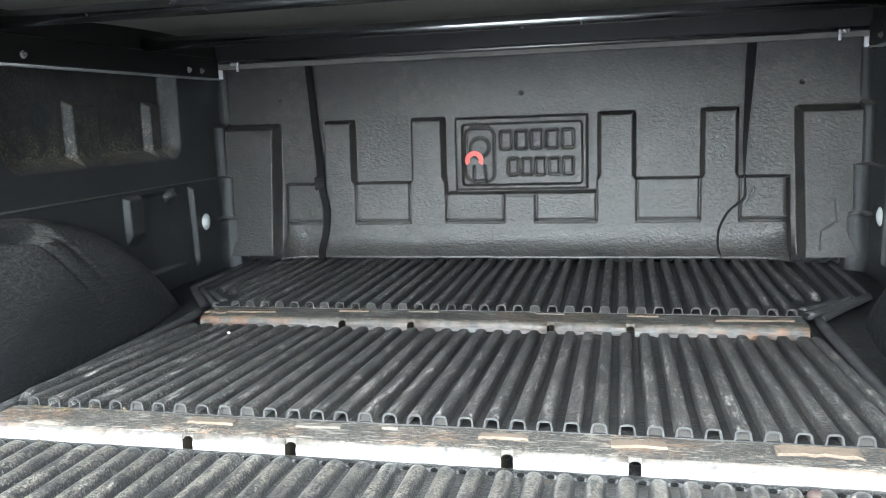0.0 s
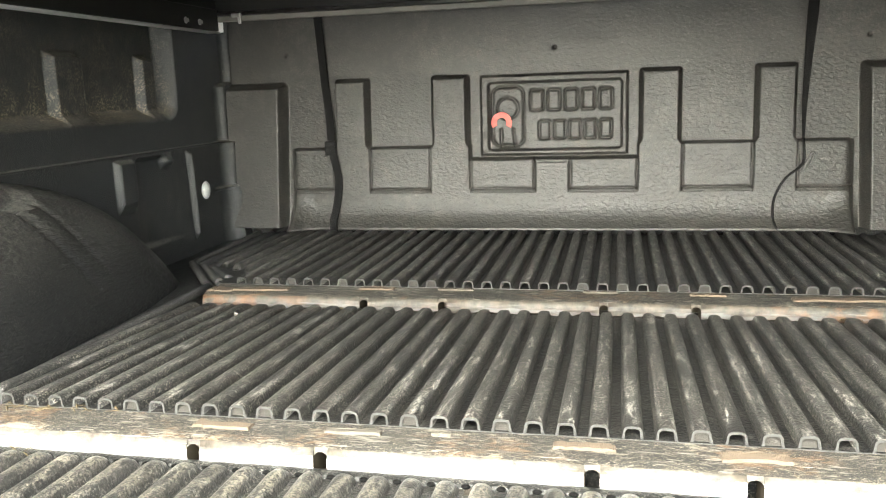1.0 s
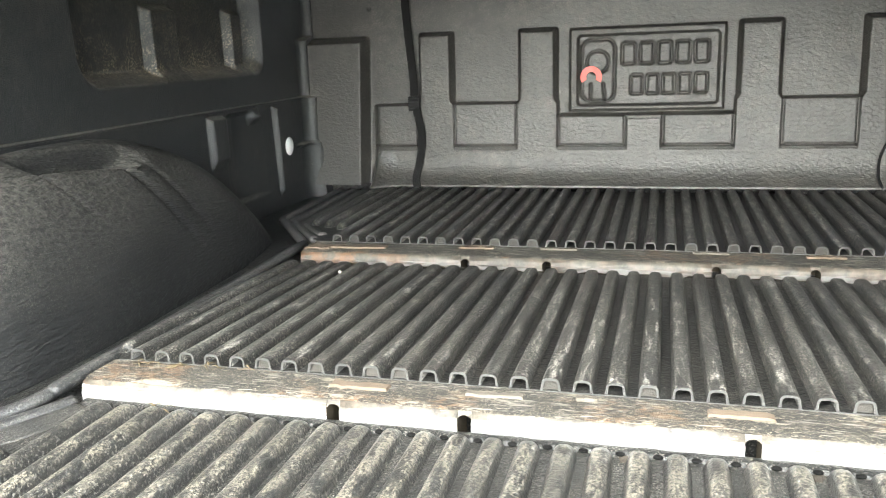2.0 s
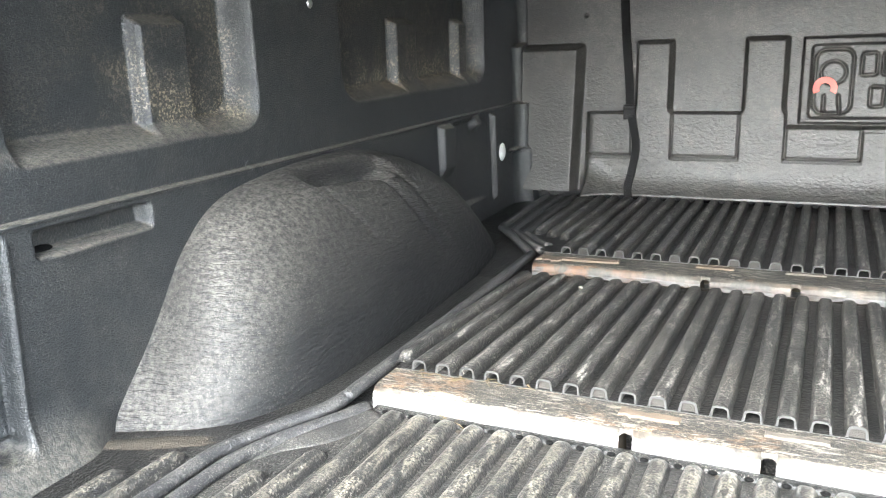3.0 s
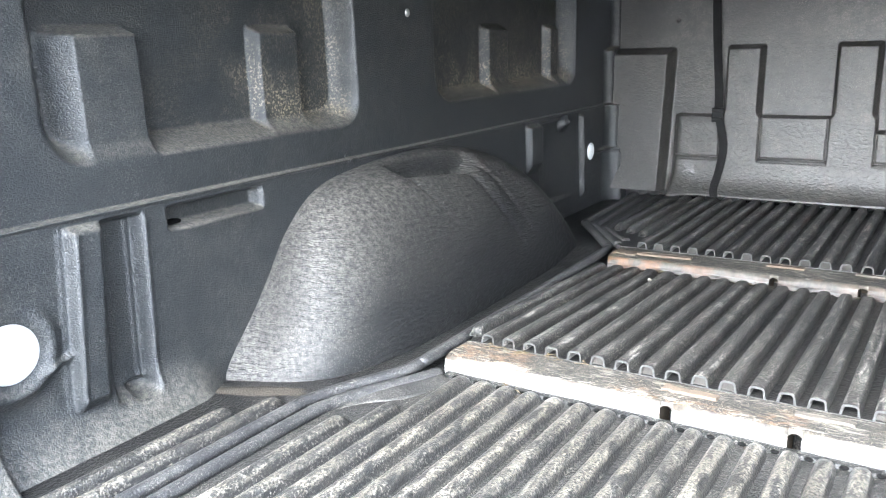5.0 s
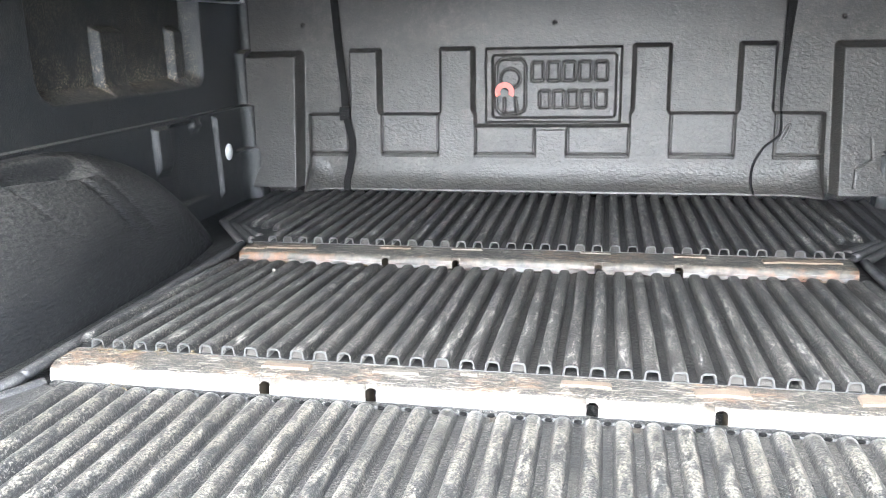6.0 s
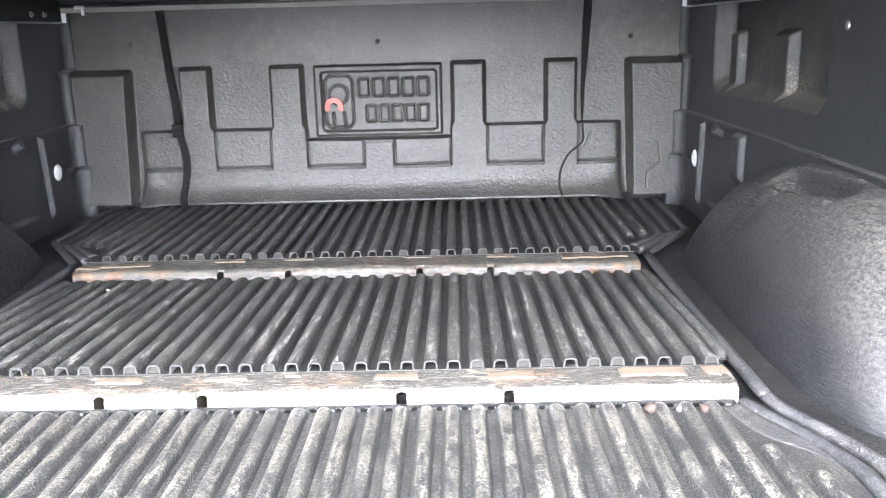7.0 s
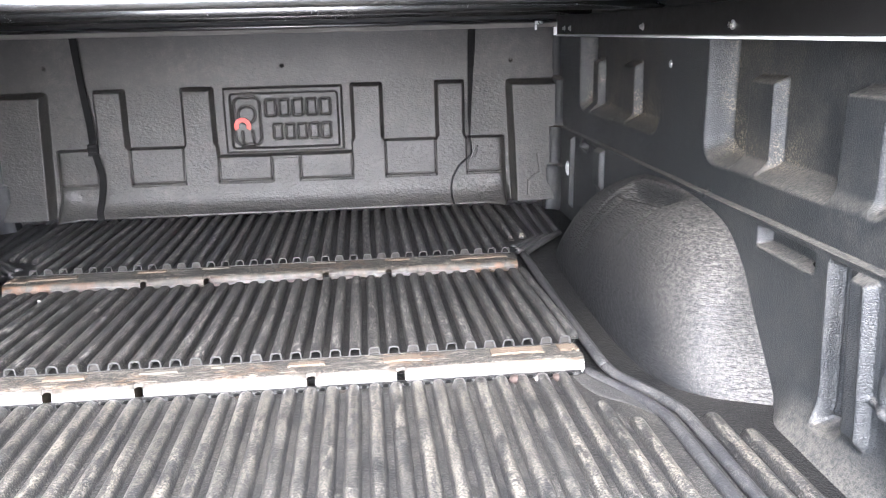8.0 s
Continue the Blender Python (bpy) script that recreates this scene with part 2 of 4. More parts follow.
def board_face(name, bare, white=0.76, rust=0.0):
    """Scuffed white paint along the front of a board. bare: how much of it has worn off."""
    m, nt, bsdf = material(name)
    v = coords(nt)
    s = noise_of(nt, coords(nt, stretch=(0.6, 3, 7)), 20.0, 7.0, 0.75, 0.5)
    n = noise_of(nt, v, 70.0, 5.0, 0.7)
    tc = nt.nodes.new("ShaderNodeTexCoord")
    sep = nt.nodes.new("ShaderNodeSeparateXYZ")
    nt.links.new(tc.outputs["Object"], sep.inputs[0])
    lip = nt.nodes.new("ShaderNodeMapRange")                 # the paint is chipped off along the upper edge
    lip.inputs["From Min"].default_value, lip.inputs["From Max"].default_value = -0.0150, 0.0035
    lip.inputs["To Max"].default_value = 0.40
    nt.links.new(sep.outputs["Z"], lip.inputs["Value"])
    chip = nt.nodes.new("ShaderNodeMath")
    chip.operation = "ADD"
    nt.links.new(s, chip.inputs[0])
    nt.links.new(lip.outputs["Result"], chip.inputs[1])
    worn = ramp(nt, chip.outputs[0], [(0.655 - 0.10 * bare, 0.0), (0.715 - 0.10 * bare, 1.0)])
    under = mix(nt, ramp(nt, n, [(0.3, 0.0), (0.7, 1.0)]), (0.008, 0.0078, 0.0075), (0.10, 0.088, 0.070))
    ends = nt.nodes.new("ShaderNodeMath")
    ends.operation = "ABSOLUTE"
    nt.links.new(sep.outputs["X"], ends.inputs[0])
    far = ramp(nt, ends.outputs[0], [(0.34, 0.15), (0.46, 1.0)])
    tan = times(nt, times(nt, ramp(nt, noise_of(nt, v, 22.0, 5.0, 0.7), [(0.46, 0.0), (0.56, 1.0)]), far), rust)
    paint = mix(nt, n, (white * 0.82,) * 2 + (white * 0.77,), (white, white, white * 0.96))
    colour = mix(nt, tan, mix(nt, worn, paint, under), mix(nt, n, (0.05, 0.024, 0.012), (0.22, 0.12, 0.062)))
    nt.links.new(colour, bsdf.inputs["Base Color"])
    bsdf.inputs["Roughness"].default_value = 0.55
    bumped(nt, bsdf, [(s, 0.002, 0.7), (n, 0.0008, 0.6)])
    return m


BLACK = (0.0178, 0.0199, 0.0213)
WALL = liner_plastic("liner_wall_plastic", BLACK, 0.50, (0.22, 0.20, 0.165), settle=0.50, grit=0.15, cell=430.0, leather=(1, 1, 1.3), grain=0.72, wrinkle=185.0, rough=(0.36, 0.48), knobs=0.2, pores=0.15, flecks=0.9, pocket=1.0, cells=0.75)
FRONT = liner_plastic("liner_headboard_plastic", (0.024, 0.0231, 0.0212), 0.55, (0.24, 0.205, 0.165), rough=(0.40, 0.54), spec=0.60, leather=(0.8, 1, 1.25), cell=250.0, grain=0.72, smooth_above=0.375, grit=0.20, wrinkle=140.0, knobs=0.10, pores=0.15, cells=0.0)
ARCH = liner_plastic("liner_arch_plastic", (0.0148, 0.0152, 0.0158), 0.03, (0.20, 0.188, 0.165), rough=(0.45, 0.52), spec=0.20, leather=(0.34, 0.34, 1.25), settle=0.40, grit=0.10, cell=330.0, grain=1.35, wrinkle=190.0, knobs=0.0, pores=0.0, flecks=0.7, cells=0.1)
# same plastic as the ribs, blackened to carry the shade between them
FLOOR_SHADED = liner_plastic("liner_shaded_floor_plastic", (0.0065, 0.0068, 0.0072), 0.12, grain=0.6, streak=(2, 0.6, 2), grit=0.30, spec=0.25)
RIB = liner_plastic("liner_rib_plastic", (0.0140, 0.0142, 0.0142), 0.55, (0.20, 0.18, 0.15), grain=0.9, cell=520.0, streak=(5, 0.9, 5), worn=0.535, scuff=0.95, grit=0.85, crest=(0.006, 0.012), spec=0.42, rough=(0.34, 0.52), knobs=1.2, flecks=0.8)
RIB_NEAR = liner_plastic("liner_near_rib_plastic", (0.017, 0.0172, 0.0172), 0.6, (0.20, 0.175, 0.13), grain=0.9, cell=520.0, streak=(3.5, 1.2, 3.5), worn=0.46, scuff=0.43, grit=0.40, crest=(0.005, 0.012), rub_colour=(0.37, 0.335, 0.265), rough=(0.36, 0.54), knobs=1.3, flecks=0.55)
FLOOR_NEAR = liner_plastic("liner_near_floor_plastic", (0.013, 0.0132, 0.0132), 0.8, (0.17, 0.155, 0.125), grain=0.7, streak=(2, 0.6, 2), grit=0.45, spec=0.35, rough=(0.42, 0.56))
BEAD = liner_plastic("liner_bead_plastic", (0.018, 0.0185, 0.020), 0.3, (0.20, 0.19, 0.17), grain=0.5, scuff=0.12, grit=0.35, rough=(0.36, 0.54), knobs=1.0)
SLOPE = liner_plastic("liner_slope_plastic", (0.021, 0.021, 0.0208), 0.5, (0.24, 0.22, 0.19), grain=0.5, grit=0.35, rough=(0.34, 0.48), knobs=0.6)
CUT = simple("cut_plastic_edge", (0.0210, 0.0208, 0.0200), 0.6, vary=0.6, scale=90)
PACKED = simple("packed_pale_dust", (0.022, 0.020, 0.017), 0.95, vary=0.5, scale=150, bump=0.003)
TOP = board_top()
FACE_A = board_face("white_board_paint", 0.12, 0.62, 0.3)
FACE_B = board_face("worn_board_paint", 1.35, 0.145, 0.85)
CHIP = simple("fresh_splintered_wood", (0.105, 0.078, 0.054), 0.75, scale=40, vary=0.6, stretch=(0.7, 9, 9), bump=0.004)
CHIP_GREY = simple("grey_splintered_wood", (0.085, 0.075, 0.060), 0.75, scale=40, vary=0.6, stretch=(0.7, 9, 9), bump=0.004)
PAINT = simple("white_body_paint", (0.80, 0.80, 0.79), 0.3, vary=0.03, spec=0.5, bump=0.0001)
COVER = simple("vinyl_cover_underside", (0.15, 0.14, 0.122), 0.7, scale=25, bump=0.001)
TRIM = simple("grey_trim_strip", (0.15, 0.14, 0.125), 0.6, scale=25)
ALU_DARK = simple("dull_aluminium", (0.30, 0.30, 0.29), 0.35, metal=1.0, vary=0.1)
GLOSS = simple("black_coated_tube", (0.42, 0.42, 0.425), 0.22, metal=1.0, vary=0.1, bump=0.00005)
RAIL = simple("dark_anodised_rail", (0.009, 0.0085, 0.008), 0.45, metal=0.0, spec=0.28)
ALU = simple("bare_aluminium", (0.78, 0.78, 0.77), 0.42, metal=0.25, vary=0.04, bump=0.00003)
STEEL = simple("zinc_plated_steel", (0.72, 0.72, 0.71), 0.28, metal=1.0, vary=0.15)
WEB = simple("black_nylon_webbing", (0.0085, 0.0085, 0.0086), 0.85, scale=300, bump=0.0008, spec=0.2)
HOOK = simple("dull_plated_hook", (0.13, 0.13, 0.125), 0.5, metal=0.3)
BUCKLE = simple("black_plastic_buckle", (0.004, 0.004, 0.0043), 0.5, spec=0.2)
RED = simple("faded_red_vinyl", (0.62, 0.085, 0.06), 0.45, vary=0.12)
CONCRETE = simple("driveway_concrete", (0.36, 0.355, 0.34), 0.85, scale=3, vary=0.15, bump=0.003)
# dark brown for the slots' inner faces, standing in for the shade inside
SLOT_SHADE = simple("slot_shade_brown", (0.042, 0.034, 0.022), 0.9, vary=0.7, spec=0.2)
# near-black that paints the shade inside small openings
PIT_SHADE = simple("hole_shade_black", (0.003, 0.003, 0.003), 0.9, spec=0.1)
# grey that stands in for the shadowed inside of the post
HOLE_SHADE = simple("post_hole_shade_grey", (0.16, 0.145, 0.12), 0.7)
DIRT = simple("dry_sandy_dirt", (0.030, 0.0245, 0.017), 0.8, scale=60, vary=0.7, bump=0.003)
SOIL = simple("tan_soil", (0.030, 0.024, 0.017), 0.95, scale=70, vary=0.75, bump=0.004)
PEBBLE_R = simple("reddish_pebble", (0.034, 0.022, 0.017), 0.8, scale=120)
STRAW = simple("dry_straw", (0.070, 0.052, 0.024), 0.8, scale=150, vary=0.5)
PEBBLE_W = simple("pale_pebble", (0.24, 0.22, 0.195), 0.8, scale=120)


# ---------------------------------------------------------------- mesh helpers
def part(name, bm, mat, parent=None, label="", smooth=False, mats=()):
    """Links a bmesh as one mesh object under a thing or a part."""
    me = bpy.data.meshes.new(name)
    bm.to_mesh(me)
    bm.free()
    for one in (mats or (mat,)):
        me.materials.append(one)
    if smooth:
        me.polygons.foreach_set("use_smooth", [True] * len(me.polygons))
    ob = new(name, me)
    ob.parent = parent
    return tagged(ob, label)


def box(bm, x0, x1, y0, y1, z0, z1, bevel=0.0, seg=2, mat=0):
    g = bmesh.ops.create_cube(bm, size=1)
    bmesh.ops.transform(bm, matrix=Matrix.Translation(((x0 + x1) / 2, (y0 + y1) / 2, (z0 + z1) / 2)) @ Matrix.Diagonal((x1 - x0, y1 - y0, z1 - z0, 1)), verts=g["verts"])
    faces = {f for v in g["verts"] for f in v.link_faces}
    for f in faces:
        f.material_index = mat
    if bevel:
        bmesh.ops.bevel(bm, geom=list({e for v in g["verts"] for e in v.link_edges}), offset=bevel, segments=seg, affect="EDGES", profile=0.5)
    return bm


def tube(bm, points, radius, sides=12, squash=1.0, cap=True):
    """A round bar along points; squash flattens it in z. radius may be a list."""
    pts = [Vector(p) for p in points]
    rings = []
    for i, p in enumerate(pts):
        d = (pts[min(i + 1, len(pts) - 1)] - pts[max(i - 1, 0)]).normalized()
        side = d.cross(Vector((0, 0, 1)))
        side = side.normalized() if side.length > 1e-3 else Vector((1, 0, 0))
        up = side.cross(d).normalized()
        r = radius[i] if isinstance(radius, (list, tuple)) else radius
        rings.append([bm.verts.new(p + side * (r * math.cos(a)) + up * (r * squash * math.sin(a))) for a in (2 * math.pi * k / sides for k in range(sides))])
    for a, b in zip(rings, rings[1:]):
        for k in range(sides):
            f = bm.faces.new((a[k], a[(k + 1) % sides], b[(k + 1) % sides], b[k]))
            f.smooth = True
    if cap:
        bm.faces.new(rings[0][::-1])
        bm.faces.new(rings[-1])
    return bm


def ribbon(bm, points, wide, thick, across=(1, 0, 0)):
    """A flat strap along points. wide may be a list."""
    pts, ax = [Vector(p) for p in points], Vector(across)
    rings = []
    for i, p in enumerate(pts):
        d = (pts[min(i + 1, len(pts) - 1)] - pts[max(i - 1, 0)]).normalized()
        s = (ax - d * ax.dot(d)).normalized()
        n = s.cross(d)
        w = wide[i] if isinstance(wide, (list, tuple)) else wide
        rings.append([bm.verts.new(p + s * (a * w / 2) + n * (b * thick / 2)) for a, b in ((-1, -1), (1, -1), (1, 1), (-1, 1))])
    for a, b in zip(rings, rings[1:]):
        for k in range(4):
            bm.faces.new((a[k], a[(k + 1) % 4], b[(k + 1) % 4], b[k]))
    bm.faces.new(rings[0][::-1])
    bm.faces.new(rings[-1])
    return bm


def smooth_path(points, n=8):
    """Catmull-Rom through points."""
    p = [Vector(q) for q in points]
    p = [p[0] * 2 - p[1]] + p + [p[-1] * 2 - p[-2]]
    out = []
    for a, b, c, d in zip(p, p[1:], p[2:], p[3:]):
        for k in range(n):
            t = k / n
            out.append(0.5 * (2 * b + (c - a) * t + (2 * a - 5 * b + 4 * c - d) * t * t + (3 * b - a - 3 * c + d) * t ** 3))
    return out + [p[-2]]


def step(v, a, b):
    """0 below a, 1 above b, smooth between, on arrays."""
    t = np.clip((v - a) / (b - a), 0, 1)
    return t * t * (3 - 2 * t)


def slab(u, v, u0, u1, v0, v1, soft=0.006, r=0.012):
    """1 inside a round-cornered rectangle, falling to 0 over soft outside its edge."""
    cu, cv, hu, hv = (u0 + u1) / 2, (v0 + v1) / 2, (u1 - u0) / 2 - r, (v1 - v0) / 2 - r
    du, dv = np.abs(u - cu) - hu, np.abs(v - cv) - hv
    d = np.hypot(np.maximum(du, 0), np.maximum(dv, 0)) + np.minimum(np.maximum(du, dv), 0) - r
    return 1 - step(d, -soft, 0.0)


def ring(u, v, u0, v0, r, w):
    return np.exp(-((np.hypot(u - u0, v - v0) - r) / w) ** 2)


def line(u, v, u0, v0, u1, v1, w):
    """1 on a segment, falling off over w."""
    du, dv = u1 - u0, v1 - v0
    t = np.clip(((u - u0) * du + (v - v0) * dv) / (du * du + dv * dv), 0, 1)
    return np.exp(-((np.hypot(u - u0 - t * du, v - v0 - t * dv)) / w) ** 2)


def frame_line(u, v, u0, u1, v0, v1, w, r=0.006):
    """A thin line along the edge of a round-cornered rectangle."""
    cu, cv, hu, hv = (u0 + u1) / 2, (v0 + v1) / 2, (u1 - u0) / 2 - r, (v1 - v0) / 2 - r
    du, dv = np.abs(u - cu) - hu, np.abs(v - cv) - hv
    d = np.hypot(np.maximum(du, 0), np.maximum(dv, 0)) + np.minimum(np.maximum(du, dv), 0) - r
    return np.exp(-(d / w) ** 2)


def sheet(name, us, vs, place, parent, mat, label="", holes=(), flip=False):
    """A moulded sheet: a fine grid over (u, v), bent by place(u, v) -> x, y, z; round holes are cut out."""
    u, v = np.meshgrid(us, vs, indexing="ij")
    keep = np.ones((len(us) - 1, len(vs) - 1), bool)
    for hu, hv, r in holes:
        d = np.hypot(u - hu, v - hv)
        cell = us[1] - us[0]
        near = (d < r + 0.75 * cell) & (d > 1e-6) & (d > r - 0.75 * cell)
        k = np.where(near, r / np.maximum(d, 1e-6), 1.0)
        u, v = hu + (u - hu) * k, hv + (v - hv) * k
        inside = d < r + 0.75 * cell
        keep &= ~(inside[:-1, :-1] & inside[1:, :-1] & inside[:-1, 1:] & inside[1:, 1:])
    x, y, z = place(u, v)
    co = np.stack([x, y, z], -1).reshape(-1, 3)
    idx = np.arange(len(us) * len(vs)).reshape(len(us), len(vs))
    quad = np.stack([idx[:-1, :-1], idx[1:, :-1], idx[1:, 1:], idx[:-1, 1:]], -1)[keep]
    if flip:
        quad = quad[:, ::-1]
    me = bpy.data.meshes.new(name)
    me.from_pydata(co.tolist(), [], quad.tolist())
    me.materials.append(mat)
    me.polygons.foreach_set("use_smooth", [True] * len(me.polygons))
    ob = new(name, me)
    ob.parent = parent
    return tagged(ob, label)


def span(a, b, d):
    return np.linspace(a, b, int(round((b - a) / d)) + 1)


# ---------------------------------------------------------------- the ground under the truck
bm = bmesh.new()
bmesh.ops.create_grid(bm, x_segments=40, y_segments=40, size=400)
for w in bm.verts:
    w.co.z = -0.86
tagged(part("ground", bm, CONCRETE), "pale concrete driveway under the parked pickup", "ground", kind="structure")

# ---------------------------------------------------------------- the truck's steel bed, seen through the liner's holes
bed = tagged(new("truck_bed"), "white painted steel pickup bed under the black liner", "truck bed")
bm = bmesh.new()
box(bm, -0.93, 0.93, 0.02, 2.03, -0.075, -0.05)
part("floor_pan", bm, PAINT, bed)
for s in (-1, 1):
    bm = bmesh.new()
    box(bm, min(s * 0.875, s * 0.93), max(s * 0.875, s * 0.93), 0.02, 2.03, -0.05, 0.545, 0.004)
    box(bm, min(s * 0.826, s * 0.8745), max(s * 0.826, s * 0.8745), 0.306, 2.0, -0.05, 0.20, 0.003)
    part("side_panel", bm, PAINT, bed)
    # added backing, its grey colour giving the shade seen through the post hole
    bm = bmesh.new()
    box(bm, min(s * 0.845, s * 0.874), max(s * 0.845, s * 0.874), 0.03, 0.305, -0.05, 0.54)
    part("inner_brace", bm, HOLE_SHADE, bed)
    sheet("post_panel", span(0.03, 0.305, 0.0035), span(-0.05, 0.54, 0.0035), lambda y, z: (s * (0.806 + 0 * y), y, z), bed, PAINT, holes=((0.212, 0.172, 0.0262),), flip=s > 0)
    bm = bmesh.new()
    box(bm, min(s * 0.80, s * 0.95), max(s * 0.80, s * 0.95), 0.02, 2.05, 0.547, 0.575, 0.008, 3)
    part("bed_rail_cap", bm, PAINT, bed)
bm = bmesh.new()
box(bm, -0.93, 0.93, 2.0, 2.03, -0.05, 0.56, 0.004)
part("front_panel", bm, PAINT, bed)

# ---------------------------------------------------------------- the drop-in bed liner
liner = tagged(new("bed_liner"), "black moulded plastic drop-in bed liner, dusty and scuffed", "bed liner")


def wall_depth(y, z):
    """How far the side wall stands in from the outer face, in metres."""
    p = 0.015 + 0 * y                                        # 0.80 from the centre line below the ledge
    p -= 0.009 * step(z, 0.2292, 0.2312)                     # set back above the ledge
    p += 0.0022 * np.exp(-((z - 0.2280) / 0.0020) ** 2) * (1 + 0.25 * np.sin(31 * y) * np.sin(13 * y))  # rolled lip of the ledge
    p -= 0.005 * np.exp(-((y - 0.893) / 0.006) ** 2 - ((z - 0.231) / 0.006) ** 2)                     # a nick in the lip
    # upper pockets with steep far ends and raised blocks inside
    for a, b, z0, blocks in ((0.415, 0.928, 0.276, ((0.468, 0.553), (0.748, 0.828))), (1.140, 1.738, 0.288, ((1.372, 1.455), (1.646, 1.690)))):
        well = slab(y, z, a, b + 0.010, z0, 0.62, 0.030, 0.055) * (1 - step(y, b - 0.011, b))
        p -= 0.046 * well
        for c, d in blocks:
            p += (0.034 * np.clip((y - c + 0.019) / 0.026, 0, 1) if c < 0.5 else 0.021 * step(y, c, c + 0.008)) * (1 - step(y, d, d + 0.008)) * (1 - step(z, 0.415, 0.43)) * well
    low = 1 - step(z, 0.213, 0.222)
    # a raised block with a steep rear face, a sunken channel after it, and a drain at the channel's foot
    lean = 0.10 * (z - 0.12)
    yb, yc = y - lean, y - 0.5 * lean
    foot = step(z, 0.014, 0.034)
    p += 0.0150 * step(yb, 0.4035, 0.4125) * (1 - step(yb, 0.440, 0.456)) * low * foot
    p += 0.0024 * (np.exp(-((yb - 0.4135) / 0.0028) ** 2) + np.exp(-((yb - 0.4020) / 0.0024) ** 2)) * low * foot
    p -= 0.0190 * step(yc, 0.450, 0.466) * (1 - step(yc, 0.501, 0.511)) * low * step(z, 0.002, 0.020)
    p += 0.0026 * (np.exp(-((yc - 0.5125) / 0.0030) ** 2) + np.exp(-((yc - 0.4985) / 0.0026) ** 2)) * low * step(z, 0.000, 0.018)
    p -= 0.016 * np.exp(-((y - 0.486) / 0.013) ** 4 - ((z - 0.012) / 0.008) ** 4)
    # a slot below the ledge
    p -= 0.022 * slab(y, z, 0.548, 0.706, 0.189, 0.221, 0.007, 0.005)
    p += 0.0022 * np.exp(-((z - 0.1865) / 0.0024) ** 2) * step(y, 0.56, 0.575) * (1 - step(y, 0.700, 0.708))
    # ahead of the wheel arch: a raised block, a sunken bay with a knob, a thin upright fin
    p += 0.014 * step(y, 1.462, 1.471) * (1 - step(y, 1.515, 1.53)) * low * step(z, 0.11, 0.14)
    p -= 0.014 * slab(y, z, 1.53, 1.76, 0.03, 0.222, 0.012, 0.02) * (1 - np.clip((y - 1.58) / 0.14, 0, 1))
    p += 0.014 * step(y, 1.731 + 0.05 * (0.2 - z), 1.736 + 0.05 * (0.2 - z)) * (1 - step(y, 1.740 + 0.03 * (0.2 - z), 1.746 + 0.03 * (0.2 - z))) * low * step(z, 0.015, 0.035)
    p += 0.018 * np.exp(-((y - 1.655) / 0.017) ** 4 - ((z - 0.206) / 0.012) ** 2)
    p += 0.010 * np.exp(-((z - 0.118) / 0.0035) ** 2) * step(y, 1.835, 1.86)
    # collar round the hole and a web from it to the block
    p += 0.007 * ring(y, z, 0.338, 0.107, 0.047, 0.008) * step(y - z, 0.20, 0.27)
    p += 0.006 * np.exp(-((z - 0.080 - 0.25 * (y - 0.385)) / 0.004) ** 2) * step(y, 0.368, 0.378) * (1 - step(y, 0.400, 0.406))
    # the tailgate post stands further in
    post = 1 - step(y, 0.299, 0.309)
    p += 0.028 * post - (p - 0.015) * post
    p += 0.008 * post * (1 - step(np.hypot(y - 0.232, z - 0.402), 0.0185, 0.0225))
    p += 0.008 * post * (1 - step(np.hypot(y - 0.240, z - 0.368), 0.0145, 0.0185))
    # rounded corner to the headboard, wider below the ledge and wider again at its foot
    upper = step(z, 0.226, 0.234)
    r = 0.029 - 0.008 * upper + 0.012 * (1 - step(z, 0.108, 0.118))
    k = np.clip((y - (1.907 + 0.005 * upper + 0.044 * step(z, 0.360, 0.372) - r)) / r, 0, 0.9995)
    p += r * (1 - np.sqrt(1 - k * k))
    # skirt to the floor
    p += 0.036 * np.clip((0.045 - z) / 0.067, 0, 1) ** 2.0 * (1 - 0.85 * step(y, 0.54, 0.62))
    p += 0.0012 * np.sin(7 * y + 3 * z) + 0.0008 * np.sin(19 * y - 11 * z)
    return p


for s in (-1, 1):
    sheet("side_wall", span(0.03, 1.97, 0.0025), np.concatenate([span(-0.022, 0.2205, 0.0025), span(0.2216, 0.2380, 0.0008), span(0.2400, 0.545, 0.0025)]), lambda y, z: (s * (0.815 - wall_depth(y, z)) - (0.010 if s > 0 else 0.0), y, z), liner, WALL,
          holes=((0.340, 0.106, 0.0315), (1.806, 0.123, 0.021), (0.222, 0.180, 0.0255)), flip=s > 0)


for s in (-1, 1):
    bm = bmesh.new()
    bmesh.ops.create_uvsphere(bm, u_segments=20, v_segments=10, radius=0.0225, matrix=pose(s * 0.804 - (0.010 if s > 0 else 0.0), 1.806, 0.123) @ Matrix.Diagonal((0.50, 1, 1, 1)))
    part("hole_plug", bm, PAINT, liner, "white plastic plug in a wall hole", smooth=True)
    bm = bmesh.new()                                         # a solid black oval, painted shade for the opening at the low end of the slot
    bmesh.ops.create_uvsphere(bm, u_segments=18, v_segments=9, radius=1.0, matrix=pose(s * 0.8205 - (0.010 if s > 0 else 0.0), 0.568, 0.1945) @ Matrix.Diagonal((0.0060, 0.0150, 0.0048, 1)))
    part("slot_hole", bm, PIT_SHADE, liner, "black oval standing for the shaded opening in the wall slot", smooth=True)


